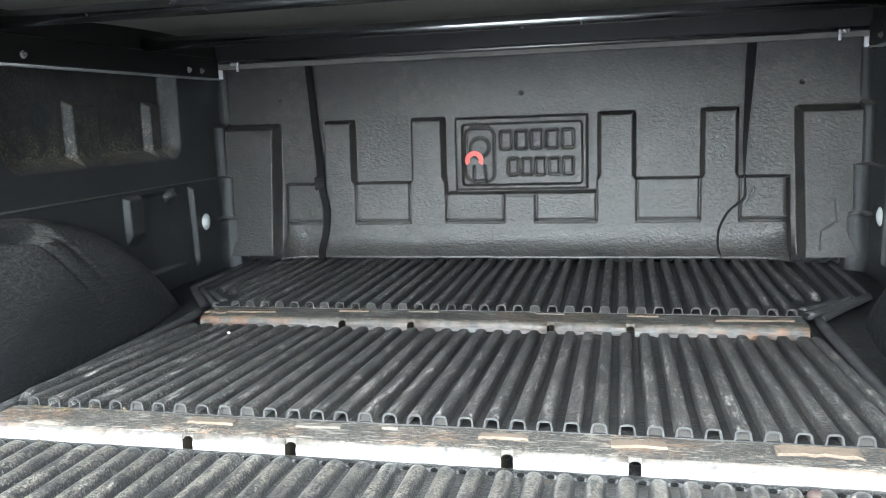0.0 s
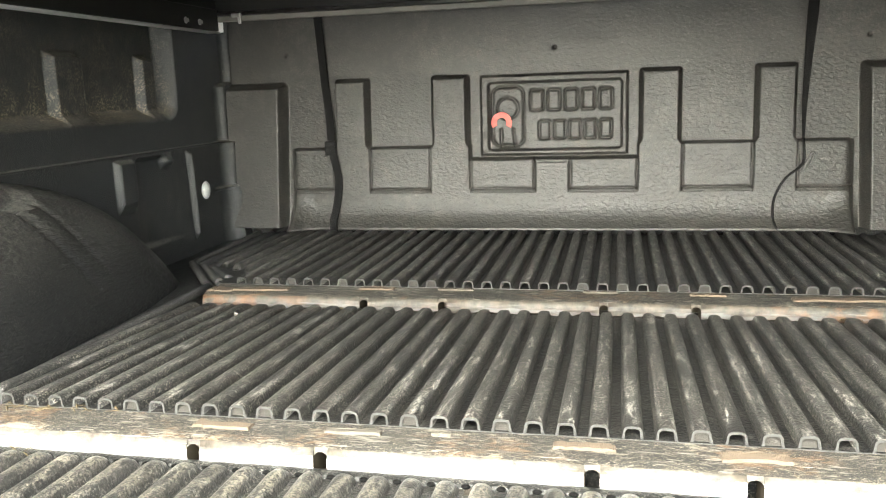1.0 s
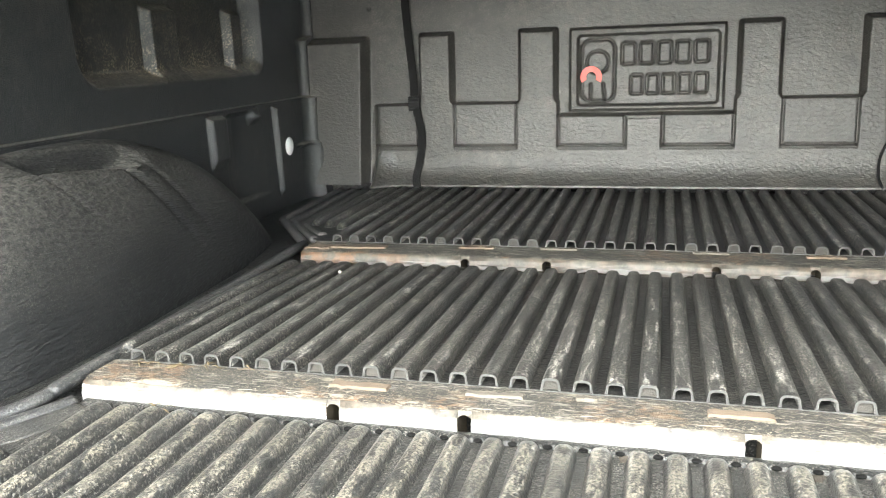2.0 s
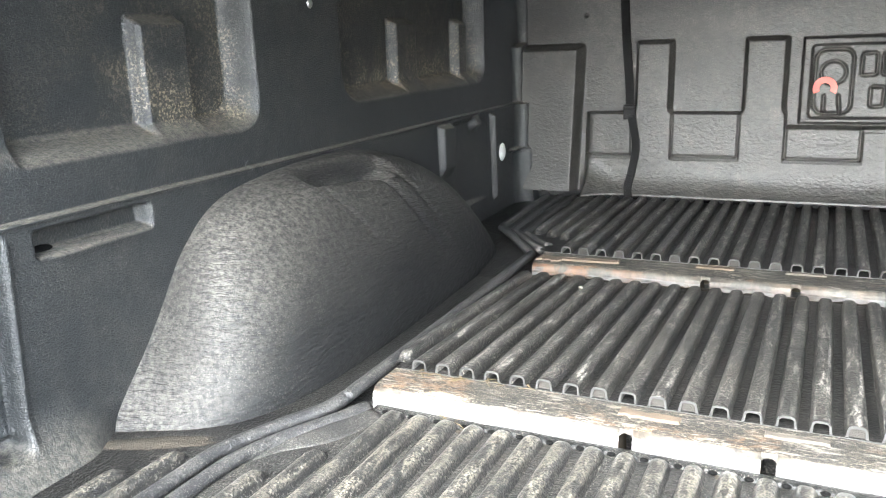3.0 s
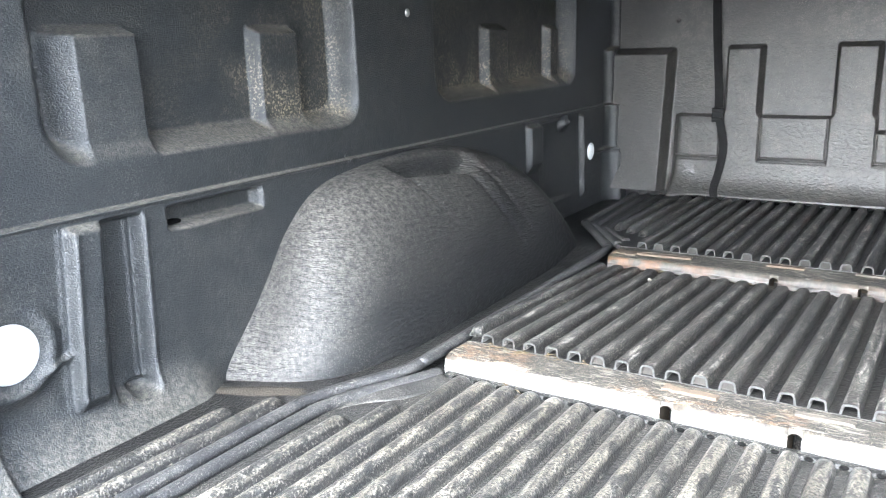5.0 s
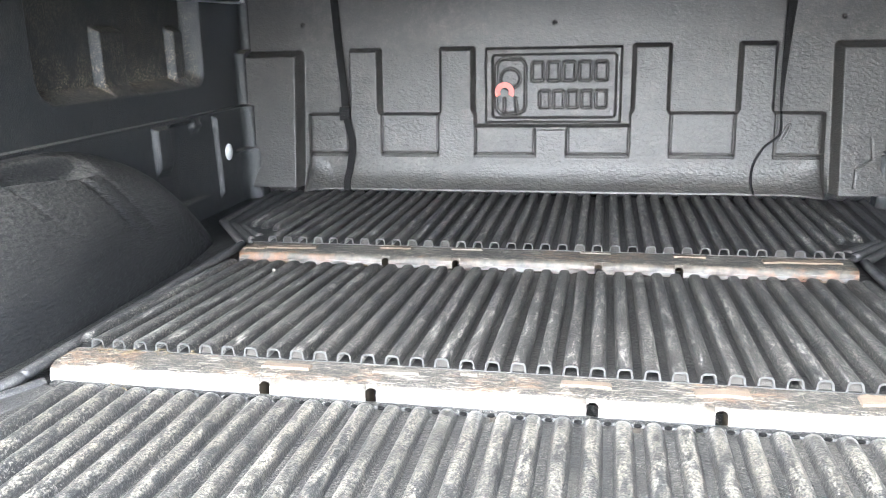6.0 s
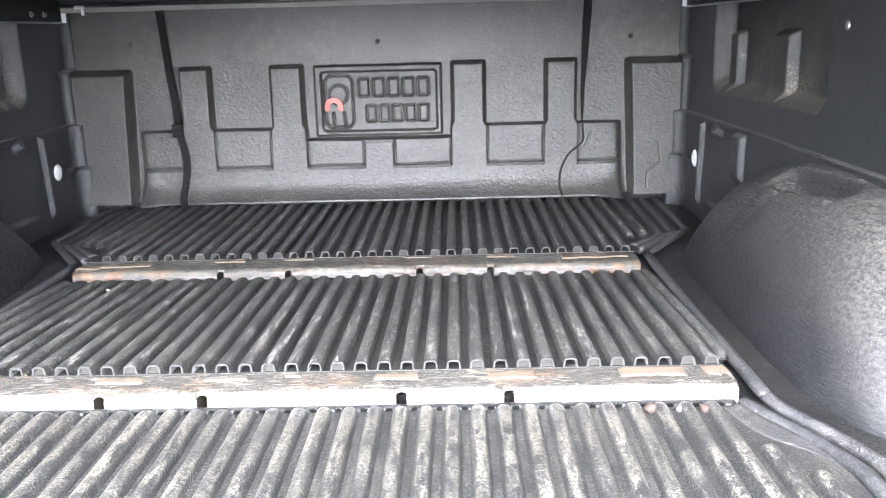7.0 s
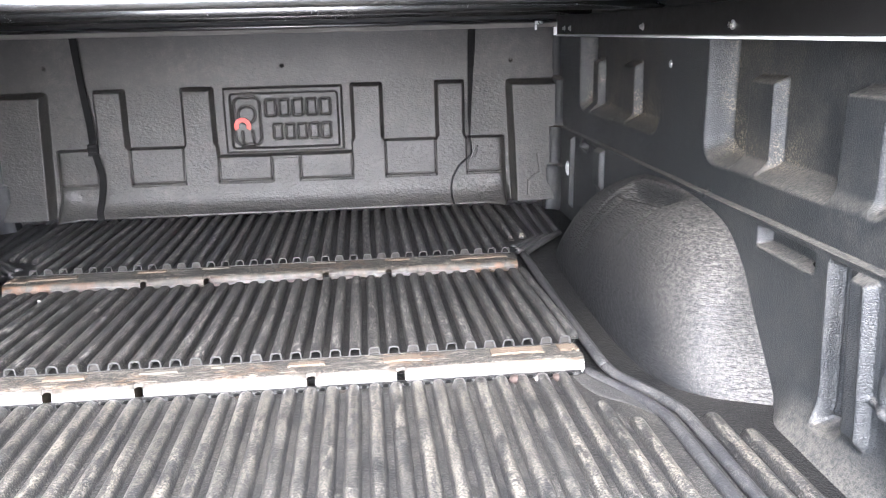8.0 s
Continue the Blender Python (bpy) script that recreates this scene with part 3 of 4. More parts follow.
def head_depth(x, z):
    """How far the headboard's relief stands proud, in metres."""
    a = np.abs(x)
    p = 0 * x
    teeth = 0 * x
    for u0, u1 in ((0.187, 0.284), (0.428, 0.520)):
        teeth = np.maximum(teeth, slab(a, z, u0, u1, -0.2, 0.370, 0.0035 + 0.0095 * step(z, 0.200, 0.215), 0.010))
    teeth = np.maximum(teeth, slab(a, z, -0.1, 0.041, -0.2, 0.170, 0.005, 0.004))
    teeth = np.maximum(teeth, slab(a, z, -1.0, 0.640, -0.3, 0.105, 0.006, 0.004))
    boxes = np.maximum(slab(a, z, -0.1, 0.20, 0.0, 0.178, 0.005, 0.004), slab(a, z, 0.27, 0.64, 0.0, 0.207, 0.005, 0.004))
    p = np.maximum(0.029 * teeth, 0.0265 * boxes)
    # creases that draw the outlines
    for u0, u1 in ((0.187, 0.284), (0.428, 0.520)):
        p -= 0.014 * frame_line(a, z, u0 - 0.004, u1 + 0.004, -0.2, 0.374, 0.0060, 0.010) * step(z, 0.204, 0.214) * 1.4
    for u0, u1, z1 in ((0.284, 0.428, 0.207), (0.520, 0.632, 0.207), (0.041, 0.187, 0.175)):
        p -= 0.0060 * (line(a, z, u0, 0.107, u1, 0.107, 0.0021) + line(a, z, u0, z1, u1, z1, 0.0021) + line(a, z, u0, 0.107, u0, z1, 0.0021) + (line(a, z, u1, 0.107, u1, z1, 0.0021) if u1 < 0.6 else 0))
    # end panels
    groove = 0.632 + 0.010 * np.clip((0.36 - z) / 0.3, 0, 1)
    p = p - 0.030 * np.maximum(np.exp(-((a - groove) / (0.008 + 0.006 * np.clip((0.36 - z) / 0.3, 0, 1))) ** 2) * (1 - step(z, 0.360, 0.376)), np.exp(-((z - 0.371) / 0.006) ** 2) * step(a, 0.628, 0.640))
    p = np.maximum(p, 0.036 * slab(a - 0.012 * np.clip((0.36 - z) / 0.3, 0, 1), z, 0.636, 0.95, -0.2, 0.366, 0.018, 0.014))
    # name plate: a raised double frame with a sunken field
    p = np.maximum(p, 0.012 * slab(x, z, -0.166, 0.168, 0.180, 0.364, 0.006, 0.004))
    p -= 0.010 * slab(x, z, -0.149, 0.156, 0.191, 0.349, 0.006, 0.012)
    # emblem and two rows of plain blocks in place of the maker's name
    p -= 0.0075 * frame_line(x, z, -0.138, -0.066, 0.203, 0.336, 0.0024, 0.020)
    p -= 0.0075 * line(x, z, -0.118, 0.203, -0.118, 0.240, 0.0026) + 0.0075 * line(x, z, -0.086, 0.203, -0.090, 0.240, 0.0026)
    p -= 0.006 * ring(x, z, -0.103, 0.288, 0.024, 0.0024)
    for k in range(5):
        c = -0.036 + 0.0385 * k
        p -= 0.0075 * frame_line(x, z, c - 0.014, c + 0.014, 0.282, 0.327, 0.0024, 0.006)
        c = -0.018 + 0.0340 * k
        p -= 0.0075 * frame_line(x, z, c - 0.0125, c + 0.0125, 0.217, 0.258, 0.0024, 0.005)
    # rolled foot, corners, drill holes
    p += 0.026 * np.clip((0.082 - z) / 0.062, 0, 1) ** 2.2 * (1 - 0.8 * step(a, 0.625, 0.655))
    p += 0.050 * np.clip(1 - np.hypot((a - 0.626) / 0.075, z / 0.115), 0, 1) ** 1.6 * (1 - step(a, 0.622, 0.634))   # swept corner beside the end panel
    for c in (((0.725, 0.150), (0.732, 0.100)), ((0.732, 0.100), (0.698, 0.076)), ((0.698, 0.076), (0.696, 0.035))):
        p -= 0.0035 * line(x, z, *c[0], *c[1], 0.0014)
    for hx, hz in ((0.004, 0.420), (-0.640, 0.428), (0.655, 0.418)):
        p -= 0.006 * np.exp(-((x - hx) ** 2 + (z - hz) ** 2) / 0.0035 ** 2)
    p += 0.0015 * np.sin(5 * x + 2) + 0.001 * np.sin(13 * x + 9 * z)
    return p


headboard = sheet("headboard", span(-0.81, 0.81, 0.0019), span(0.0165, 0.535, 0.0019), lambda x, z: (x, 1.938 + 0.05 * z - head_depth(x, z), z), liner, FRONT)
bm = bmesh.new()                                             # red half ring on the emblem
arc = [(math.cos(a), math.sin(a)) for a in (radians(-30 + 240 * k / 24) for k in range(25))]
yd = 1.938 + 0.05 * 0.26 - 0.003
lo = [[bm.verts.new((-0.117 + r * c, yd - d, 0.256 + r * q)) for c, q in arc] for r, d in ((0.011, 0.0), (0.011, 0.003), (0.024, 0.003), (0.024, 0.0))]
for a, b in zip(lo, lo[1:]):
    for k in range(24):
        bm.faces.new((a[k], a[k + 1], b[k + 1], b[k]))
part("emblem_decal", bm, RED, headboard, "faded red half-ring decal")


# the wheel arch: its foot on the floor (x, y) and its outline on the wall (y, z), from the rear to the front
ARCH_FOOT = smooth_path([(0.825, 0.584, 0), (0.764, 0.614, 0), (0.708, 0.643, 0), (0.665, 0.691, 0), (0.644, 0.770, 0), (0.637, 0.880, 0), (0.638, 1.020, 0), (0.643, 1.180, 0), (0.650, 1.330, 0), (0.666, 1.430, 0), (0.708, 1.487, 0), (0.825, 1.522, 0)], 16)
ARCH_RIM = smooth_path([(0.580, -0.024, 0), (0.658, 0.046, 0), (0.709, 0.100, 0), (0.752, 0.154, 0), (0.812, 0.198, 0), (0.900, 0.216, 0), (1.030, 0.223, 0), (1.170, 0.216, 0), (1.288, 0.180, 0), (1.380, 0.112, 0), (1.452, 0.042, 0), (1.520, -0.024, 0)], 16)
ARCH_T = np.linspace(0, 1, len(ARCH_FOOT))


def arch_place(s):
    """From the foot up a leaning face, over a rounded shoulder, to the rim on the wall."""
    def place(a, b):
        fx, fy = np.interp(a, ARCH_T, [p.x for p in ARCH_FOOT]), np.interp(a, ARCH_T, [p.y for p in ARCH_FOOT])
        ry, rz = np.interp(a, ARCH_T, [p.x for p in ARCH_RIM]), np.interp(a, ARCH_T, [p.y for p in ARCH_RIM])
        full = step(a, 0.10, 0.48) * (1 - step(a, 0.70, 0.97))
        n = 2.0 / (1.05 + 1.35 * full)                       # straight at the ends, a full shoulder in the middle
        t = b * math.pi / 2
        across, rise = 1 - np.maximum(np.cos(t), 0) ** n, np.maximum(np.sin(t), 0) ** n
        x = fx + (0.822 - fx) * across
        y = fy + (ry - fy) * across
        z = -0.024 + (rz + 0.024) * rise
        x = x + 0.027 * rise * (1 - across) * full           # the inner face leans out
        # two bands across the front shoulder and a scooped pocket beside the wall
        fade = step(z, 0.02, 0.10)
        seam = y - (0.952 + 0.50 * (0.194 - z))
        fold = y - (1.095 + 0.57 * (0.182 - z))
        h = (-0.0040 * np.exp(-(seam / 0.0040) ** 2) * step(z, 0.10, 0.16) - 0.0050 * np.exp(-((fold - 0.006) / 0.0048) ** 2)
             + 0.0015 * np.exp(-((fold - 0.030) / 0.013) ** 2) - 0.0038 * np.exp(-((fold - 0.060) / 0.0045) ** 2)) * fade * (1 - step(x, 0.75, 0.79))
        z = z + h * 0.75
        x = x - h * 0.75
        scoop = np.exp(-((y - 1.045) / 0.092) ** 6 - ((x - 0.750 + 0.10 * (y - 1.05)) / 0.020) ** 4)
        z = z - 0.032 * scoop
        dent = 0.0016 * np.sin(23 * y + 9 * x) * np.sin(31 * z + 5) * step(z, 0.0, 0.05)
        return s * (x + dent), y, z
    return place


for s in (-1, 1):
    sheet("wheel_arch", np.linspace(0, 1, 300), np.linspace(0, 1, 150), arch_place(s), liner, ARCH, "dust-scuffed plastic wheel arch hump", flip=s > 0)

# floor sheets: the flat base and the three ribbed sections between the boards
bm = bmesh.new()
for xa, xb, ya, yb in ((-0.81, 0.81, 0.06, 0.738), (-0.81, -0.557, 0.738, 0.80), (0.557, 0.81, 0.738, 0.80), (-0.81, 0.81, 0.80, 1.292), (-0.81, -0.557, 1.292, 1.36), (0.557, 0.81, 1.292, 1.36), (-0.81, 0.81, 1.36, 1.95)):
    box(bm, xa, xb, ya, yb, -0.045, -0.0215)
# backing below the headboard, its black colour giving the gap's shade
box(bm, -0.81, 0.81, 1.945, 1.992, -0.045, 0.014)
base = part("floor_base", bm, FLOOR_SHADED, liner)
for s in (-1, 1):
    bm = bmesh.new()
    prof = [(1.285, -0.0214), (1.310, -0.0190), (1.345, -0.0170), (1.375, -0.0150), (1.400, -0.0140), (1.950, -0.0140)]
    rows = [[bm.verts.new((s * x, y, z)) for x, y, z in ((0.5565, y, z), (0.815, y, z), (0.815, y, -0.0460), (0.5565, y, -0.0460))] for y, z in prof]
    for a, b in zip(rows, rows[1:]):
        for k in range(4):
            bm.faces.new((a[k], a[(k + 1) % 4], b[(k + 1) % 4], b[k]))
    bm.faces.new(rows[0][::-1])
    bm.faces.new(rows[-1])
    bmesh.ops.recalc_face_normals(bm, faces=bm.faces)
    part("floor_step", bm, FLOOR_SHADED, liner)
SECTIONS = {"near": (0.06, 0.752, -0.0185, -0.0185), "mid": (0.821, 1.306, 0.0045, -0.0165), "far": (1.388, 1.905, 0.0045, 0.0035)}
EDGE = {"near": ((0.06, 0.66), (0.57, 0.66), (0.63, 0.645), (0.70, 0.605), (0.752, 0.578)), "mid": ((0.82, 0.549), (0.86, 0.568), (1.306, 0.568)), "far": ((1.388, 0.555), (1.44, 0.60), (1.52, 0.69), (1.905, 0.71))}
panel = {}
for key, (y0, y1, z0, z1) in SECTIONS.items():
    bm = bmesh.new()
    rows = []
    for y, hw in EDGE[key]:
        z = z0 + (z1 - z0) * (y - y0) / (y1 - y0)
        rows.append([bm.verts.new(c) for c in ((-hw, y, z), (hw, y, z), (hw, y, z - 0.0028), (-hw, y, z - 0.0028))])
    for a, b in zip(rows, rows[1:]):
        for k in range(4):
            bm.faces.new((a[k], a[(k + 1) % 4], b[(k + 1) % 4], b[k]))
    f0 = bm.faces.new(rows[0][::-1])
    f0.material_index = 1
    bm.faces.new(rows[-1])
    bmesh.ops.recalc_face_normals(bm, faces=bm.faces)
    # mid and far panels have the valleys' shade in their colour
    panel[key] = part("floor_panel", bm, FLOOR_SHADED, liner, mats=(FLOOR_NEAR if key == "near" else FLOOR_SHADED, CUT))


def rib_mesh(name, length, cut, skin=None, packed=False):
    """A hollow rib from y = 0 to length. cut: its near end is sawn open; the far end is rounded off."""
    half = [(0.0108, 0.0), (0.0100, 0.0014), (0.0093, 0.0042), (0.0087, 0.0088), (0.0068, 0.0117), (0.0032, 0.0128)] if cut else [(0.0118, 0.0), (0.0102, 0.0018), (0.0090, 0.0066), (0.0072, 0.0104), (0.0042, 0.0124), (0.0013, 0.0129)]
    out = [(-x, z) for x, z in half] + half[::-1]
    mid = [(0.0072, 0.0), (0.0072, 0.0012), (0.0071, 0.0036), (0.0068, 0.0076), (0.0054, 0.0096), (0.0030, 0.0101)]
    inn = [(-x, z) for x, z in mid] + mid[::-1]
    bm = bmesh.new()
    rings = []
    near = [(0.0, 1)] if cut else [(0.0, 0.1), (0.003, 0.55), (0.009, 0.86), (0.018, 1)]
    for y, k in near + [(length * 0.5, 1), (length - 0.018, 1), (length - 0.009, 0.86), (length - 0.003, 0.55), (length, 0.1)]:
        rings.append([bm.verts.new((x * (0.6 + 0.4 * k), y, z * k)) for x, z in out])
    for a, b in zip(rings, rings[1:]):
        for i in range(len(out) - 1):
            bm.faces.new((a[i], a[i + 1], b[i + 1], b[i])).smooth = True
    if cut:
        r0 = [bm.verts.new((x, 0.0, z)) for x, z in inn]
        r1 = [bm.verts.new((x, 0.06, z)) for x, z in inn]
        o0 = [bm.verts.new(v.co) for v in rings[0]]
        for i in range(len(out) - 1):
            bm.faces.new((o0[i], r0[i], r0[i + 1], o0[i + 1])).material_index = 1 if max(abs(out[i][0]), abs(out[i + 1][0])) < 0.0109 else 0
            bm.faces.new((r0[i], r1[i], r1[i + 1], r0[i + 1])).smooth = True
        if packed:
            bm.faces.new([bm.verts.new((x, 0.003 + 0.004 * z / 0.0101, z)) for x, z in inn][::-1]).material_index = 2
    else:
        bm.faces.new(rings[0])
    me = bpy.data.meshes.new(name)
    bm.to_mesh(me)
    bm.free()
    me.materials.append(skin or RIB)
    me.materials.append(CUT)
    me.materials.append(PACKED)
    return me


def bead(points, key, radius=0.0098):
    bm = bmesh.new()
    tube(bm, smooth_path(points, 6), radius, 12, 0.85)
    part("edge_bead", bm, BEAD, panel[key], smooth=True)


for s in (-1, 1):
    bead([(s * 0.648, 0.07, -0.0145), (s * 0.648, 0.35, -0.0145), (s * 0.647, 0.565, -0.0145), (s * 0.641, 0.612, -0.0145), (s * 0.625, 0.655, -0.014), (s * 0.606, 0.693, -0.013), (s * 0.592, 0.718, -0.0115), (s * 0.584, 0.745, -0.009), (s * 0.579, 0.79, -0.005),
          (s * 0.577, 1.10, -0.003), (s * 0.580, 1.385, -0.002)], "mid", 0.0092)
    bead([(s * 0.621, 0.07, -0.0145), (s * 0.621, 0.40, -0.0145), (s * 0.620, 0.560, -0.0145), (s * 0.615, 0.603, -0.0148), (s * 0.602, 0.645, -0.0155), (s * 0.583, 0.684, -0.0155), (s * 0.566, 0.716, -0.0155), (s * 0.554, 0.747, -0.0155)], "near", 0.0090)
    bm = bmesh.new()                                         # the smooth slope beside the inner bead
    high = smooth_path([(s * 0.610, 0.603, -0.0150), (s * 0.597, 0.642, -0.0130), (s * 0.577, 0.682, -0.0125), (s * 0.561, 0.712, -0.0125), (s * 0.549, 0.742, -0.0130)], 6)
    low = smooth_path([(s * 0.609, 0.596, -0.0184), (s * 0.588, 0.630, -0.0182), (s * 0.556, 0.660, -0.0182), (s * 0.538, 0.693, -0.0182), (s * 0.528, 0.740, -0.0182)], 6)
    rows = [[bm.verts.new(a.lerp(b, k / 4) + Vector((0, 0, -0.0012 * math.sin(math.pi * k / 4)))) for k in range(5)] + [bm.verts.new((b.x, b.y, -0.021)), bm.verts.new((a.x, a.y, -0.021))] for a, b in zip(high, low)]
    for a, b in zip(rows, rows[1:]):
        for k in range(7):
            bm.faces.new((a[k], a[(k + 1) % 7], b[(k + 1) % 7], b[k])).smooth = k < 4
    bm.faces.new(rows[0])
    bm.faces.new(rows[-1][::-1])
    bmesh.ops.recalc_face_normals(bm, faces=bm.faces)
    part("bead_slope", bm, SLOPE, panel["near"])
    ob = new("rib", rib_mesh("rib", 0.462, False))
    ob.parent = panel["mid"]
    ob.matrix_basis = pose(s * 0.556, 0.838, 0.0045 - 0.0210 * 0.017 / 0.485 - 0.0004, -2.48)
    for x, stop in ((0.681, 0.588), (0.712, 0.537)):
        ob = new("rib", rib_mesh("rib", stop - 0.06, False, RIB_NEAR))
        ob.parent = panel["near"]
        ob.matrix_basis = pose(s * x, 0.06, -0.0215)
    for n, (xa, ya, xb, yb, xc) in enumerate(((0.580, 1.386, 0.702, 1.552, 0.716), (0.568, 1.408, 0.668, 1.530, 0.682), (0.562, 1.432, 0.636, 1.512, 0.650))):
        bead([(s * xa, ya, -0.002 + 0.002 * n), (s * (0.5 * xa + 0.5 * xb), 0.5 * ya + 0.5 * yb, 0.002), (s * (xb - 0.010), yb - 0.013, 0.003), (s * (xb + 0.001), yb + 0.012, 0.003), (s * (0.5 * xb + 0.5 * xc), 1.70, 0.003), (s * xc, 1.896, 0.003)], "far", 0.0088)

# ---------------------------------------------------------------- the two boards let into the floor
def cross_board(y0, y1, z_top, face, label, slots, patches):
    thing = tagged(new("cross_board"), label, "board", "boards across the bed floor")
    bm = bmesh.new()
    # the board in lengths, with a slot cut through its front edge between them
    cuts = [-0.555] + [c for q in slots for c in (q - 0.0070, q + 0.0070)] + [0.553]
    prof = [(y1, -0.040), (y1, z_top), (y0 + 0.012, z_top), (y0 + 0.005, z_top - 0.0022), (y0 + 0.0022, z_top - 0.0048), (y0 + 0.0006, z_top - 0.0078), (y0 - 0.001, z_top - 0.013), (y0 - 0.001, z_top - 0.0235), (y0 + 0.002, -0.040)]

    def ring_at(x, arch):
        if arch is None:
            return [bm.verts.new((x, y, z)) for y, z in prof]
        lip = z_top - 0.0052 - 0.0042 * arch                 # the slot's rounded top
        return [bm.verts.new((x, y, z)) for y, z in prof[:4] + [(y0 + 0.0018, lip), (y0 + 0.045, lip - 0.002), (y0 + 0.045, -0.040)]]

    def skin(a, b, deep):
        for i in range(len(a)):
            j = (i + 1) % len(a)
            f = bm.faces.new((a[i], a[j], b[j], b[i]))
            f.material_index = (2 if i in (4, 5) else 1 if i == 3 else 0) if deep else (1 if 3 <= i <= 7 else 0)
            f.smooth = 2 <= i <= 4 and not deep
    for i, (x0, x1) in enumerate(zip(cuts, cuts[1:])):
        deep = i % 2 == 1
        if deep:
            rr = [ring_at(x0 + (x1 - x0) * k / 6, abs(k / 3 - 1) ** 2.5) for k in range(7)]
        else:
            n = max(2, int((x1 - x0) / 0.03))
            rr = [ring_at(x0 + (x1 - x0) * k / n, None) for k in range(n + 1)]
            for a in rr:
                for w in a:
                    w.co += Vector((0, 0.0012, 0.0008)) * noise.noise(w.co * 18)
        for a, b in zip(rr, rr[1:]):
            skin(a, b, deep)
        if not deep:
            bm.faces.new(rr[0][::-1]).material_index = 1 if i == 0 else 2
            bm.faces.new(rr[-1]).material_index = 1 if i == len(cuts) - 2 else 2
    bmesh.ops.recalc_face_normals(bm, faces=bm.faces)
    part("plank", bm, TOP, thing, mats=(TOP, face, SLOT_SHADE))
    for x, y, w, d, tone, turn in patches:
        bm = bmesh.new()
        rnd = random.Random(int(x * 1000) + 7)
        n = 9
        low, high = [], []
        edge = [(-w / 2 + w * k / n, -d / 2 * (0.45 + 0.50 * rnd.random())) for k in range(n + 1)] + [(w / 2 - w * k / n, d / 2 * (0.45 + 0.50 * rnd.random())) for k in range(n + 1)]
        for ex, ey in edge:
            low.append(bm.verts.new((ex, ey, 0)))
            high.append(bm.verts.new((ex * 0.97, ey * 0.9, 0.0022 + 0.0012 * rnd.random())))
        for k in range(len(edge)):
            bm.faces.new((low[k], low[(k + 1) % len(edge)], high[(k + 1) % len(edge)], high[k]))
        bm.faces.new(high)
        ob = part("splintered_patch", bm, CHIP if tone else CHIP_GREY, thing, "bare splintered wood patch")
        ob.matrix_basis = pose(x, y, z_top + 0.0003, 0, 0, turn)
    return thing


SLOTS = (-0.2635, -0.130, 0.126, 0.2635)
cross_board(0.763, 0.820, 0.0035, FACE_A, "weathered board with bright white painted front edge, across the floor", SLOTS,
            [(-0.247, 0.797, 0.062, 0.020, 1, -2), (-0.108, 0.800, 0.058, 0.013, 0, 1), (0.118, 0.797, 0.058, 0.018, 1, 0), (0.268, 0.795, 0.060, 0.024, 1, 2),
             (0.452, 0.800, 0.085, 0.032, 1, -1), (0.535, 0.800, 0.030, 0.034, 1, 3), (-0.020, 0.806, 0.020, 0.010, 0, 0)])
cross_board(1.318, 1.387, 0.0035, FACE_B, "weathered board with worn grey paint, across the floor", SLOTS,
            [(-0.255, 1.372, 0.060, 0.022, 1, 0), (-0.118, 1.374, 0.060, 0.014, 0, 0), (0.120, 1.374, 0.055, 0.012, 0, 0), (0.285, 1.370, 0.055, 0.018, 1, 0),
             (-0.46, 1.352, 0.10, 0.024, 1, 3), (-0.53, 1.345, 0.045, 0.036, 1, -8), (0.47, 1.355, 0.13, 0.026, 1, 2)])

# ---------------------------------------------------------------- tonneau cover, bows and rails overhead
cover = tagged(new("tonneau_cover"), "dark vinyl tonneau cover over the bed, seen from below", "truck cover")
COVER_END, RAIL_END = 0.32, 0.30
sheet("cover_sheet", span(-0.80, 0.80, 0.04), span(COVER_END, 1.97, 0.03), lambda x, y: (x, y, 0.578 - 0.006 * (1 - (x / 0.8) ** 2) + 0.003 * np.sin(9 * y)), cover, COVER, flip=True)
for y in (1.56, 1.085, 0.61):
    bm = bmesh.new()
    tube(bm, [(-0.775, y, 0.5475), (0.775, y, 0.5475)], 0.0135, 24)
    part("bow", bm, GLOSS, cover, "glossy black cross tube", smooth=False)
bm = bmesh.new()
box(bm, -0.815, 0.815, 1.893, 1.935, 0.524, 0.590, 0.006, 3)
part("front_header", bm, RAIL, cover)
bm = bmesh.new()
box(bm, -0.770, 0.770, 1.878, 1.888, 0.507, 0.5195, 0.002, 2)
part("header_trim", bm, TRIM, cover)
bm = bmesh.new()
tube(bm, [(-0.770, 1.881, 0.5245), (0.770, 1.881, 0.5245)], 0.0042, 12)
part("header_bead", bm, ALU_DARK, cover)
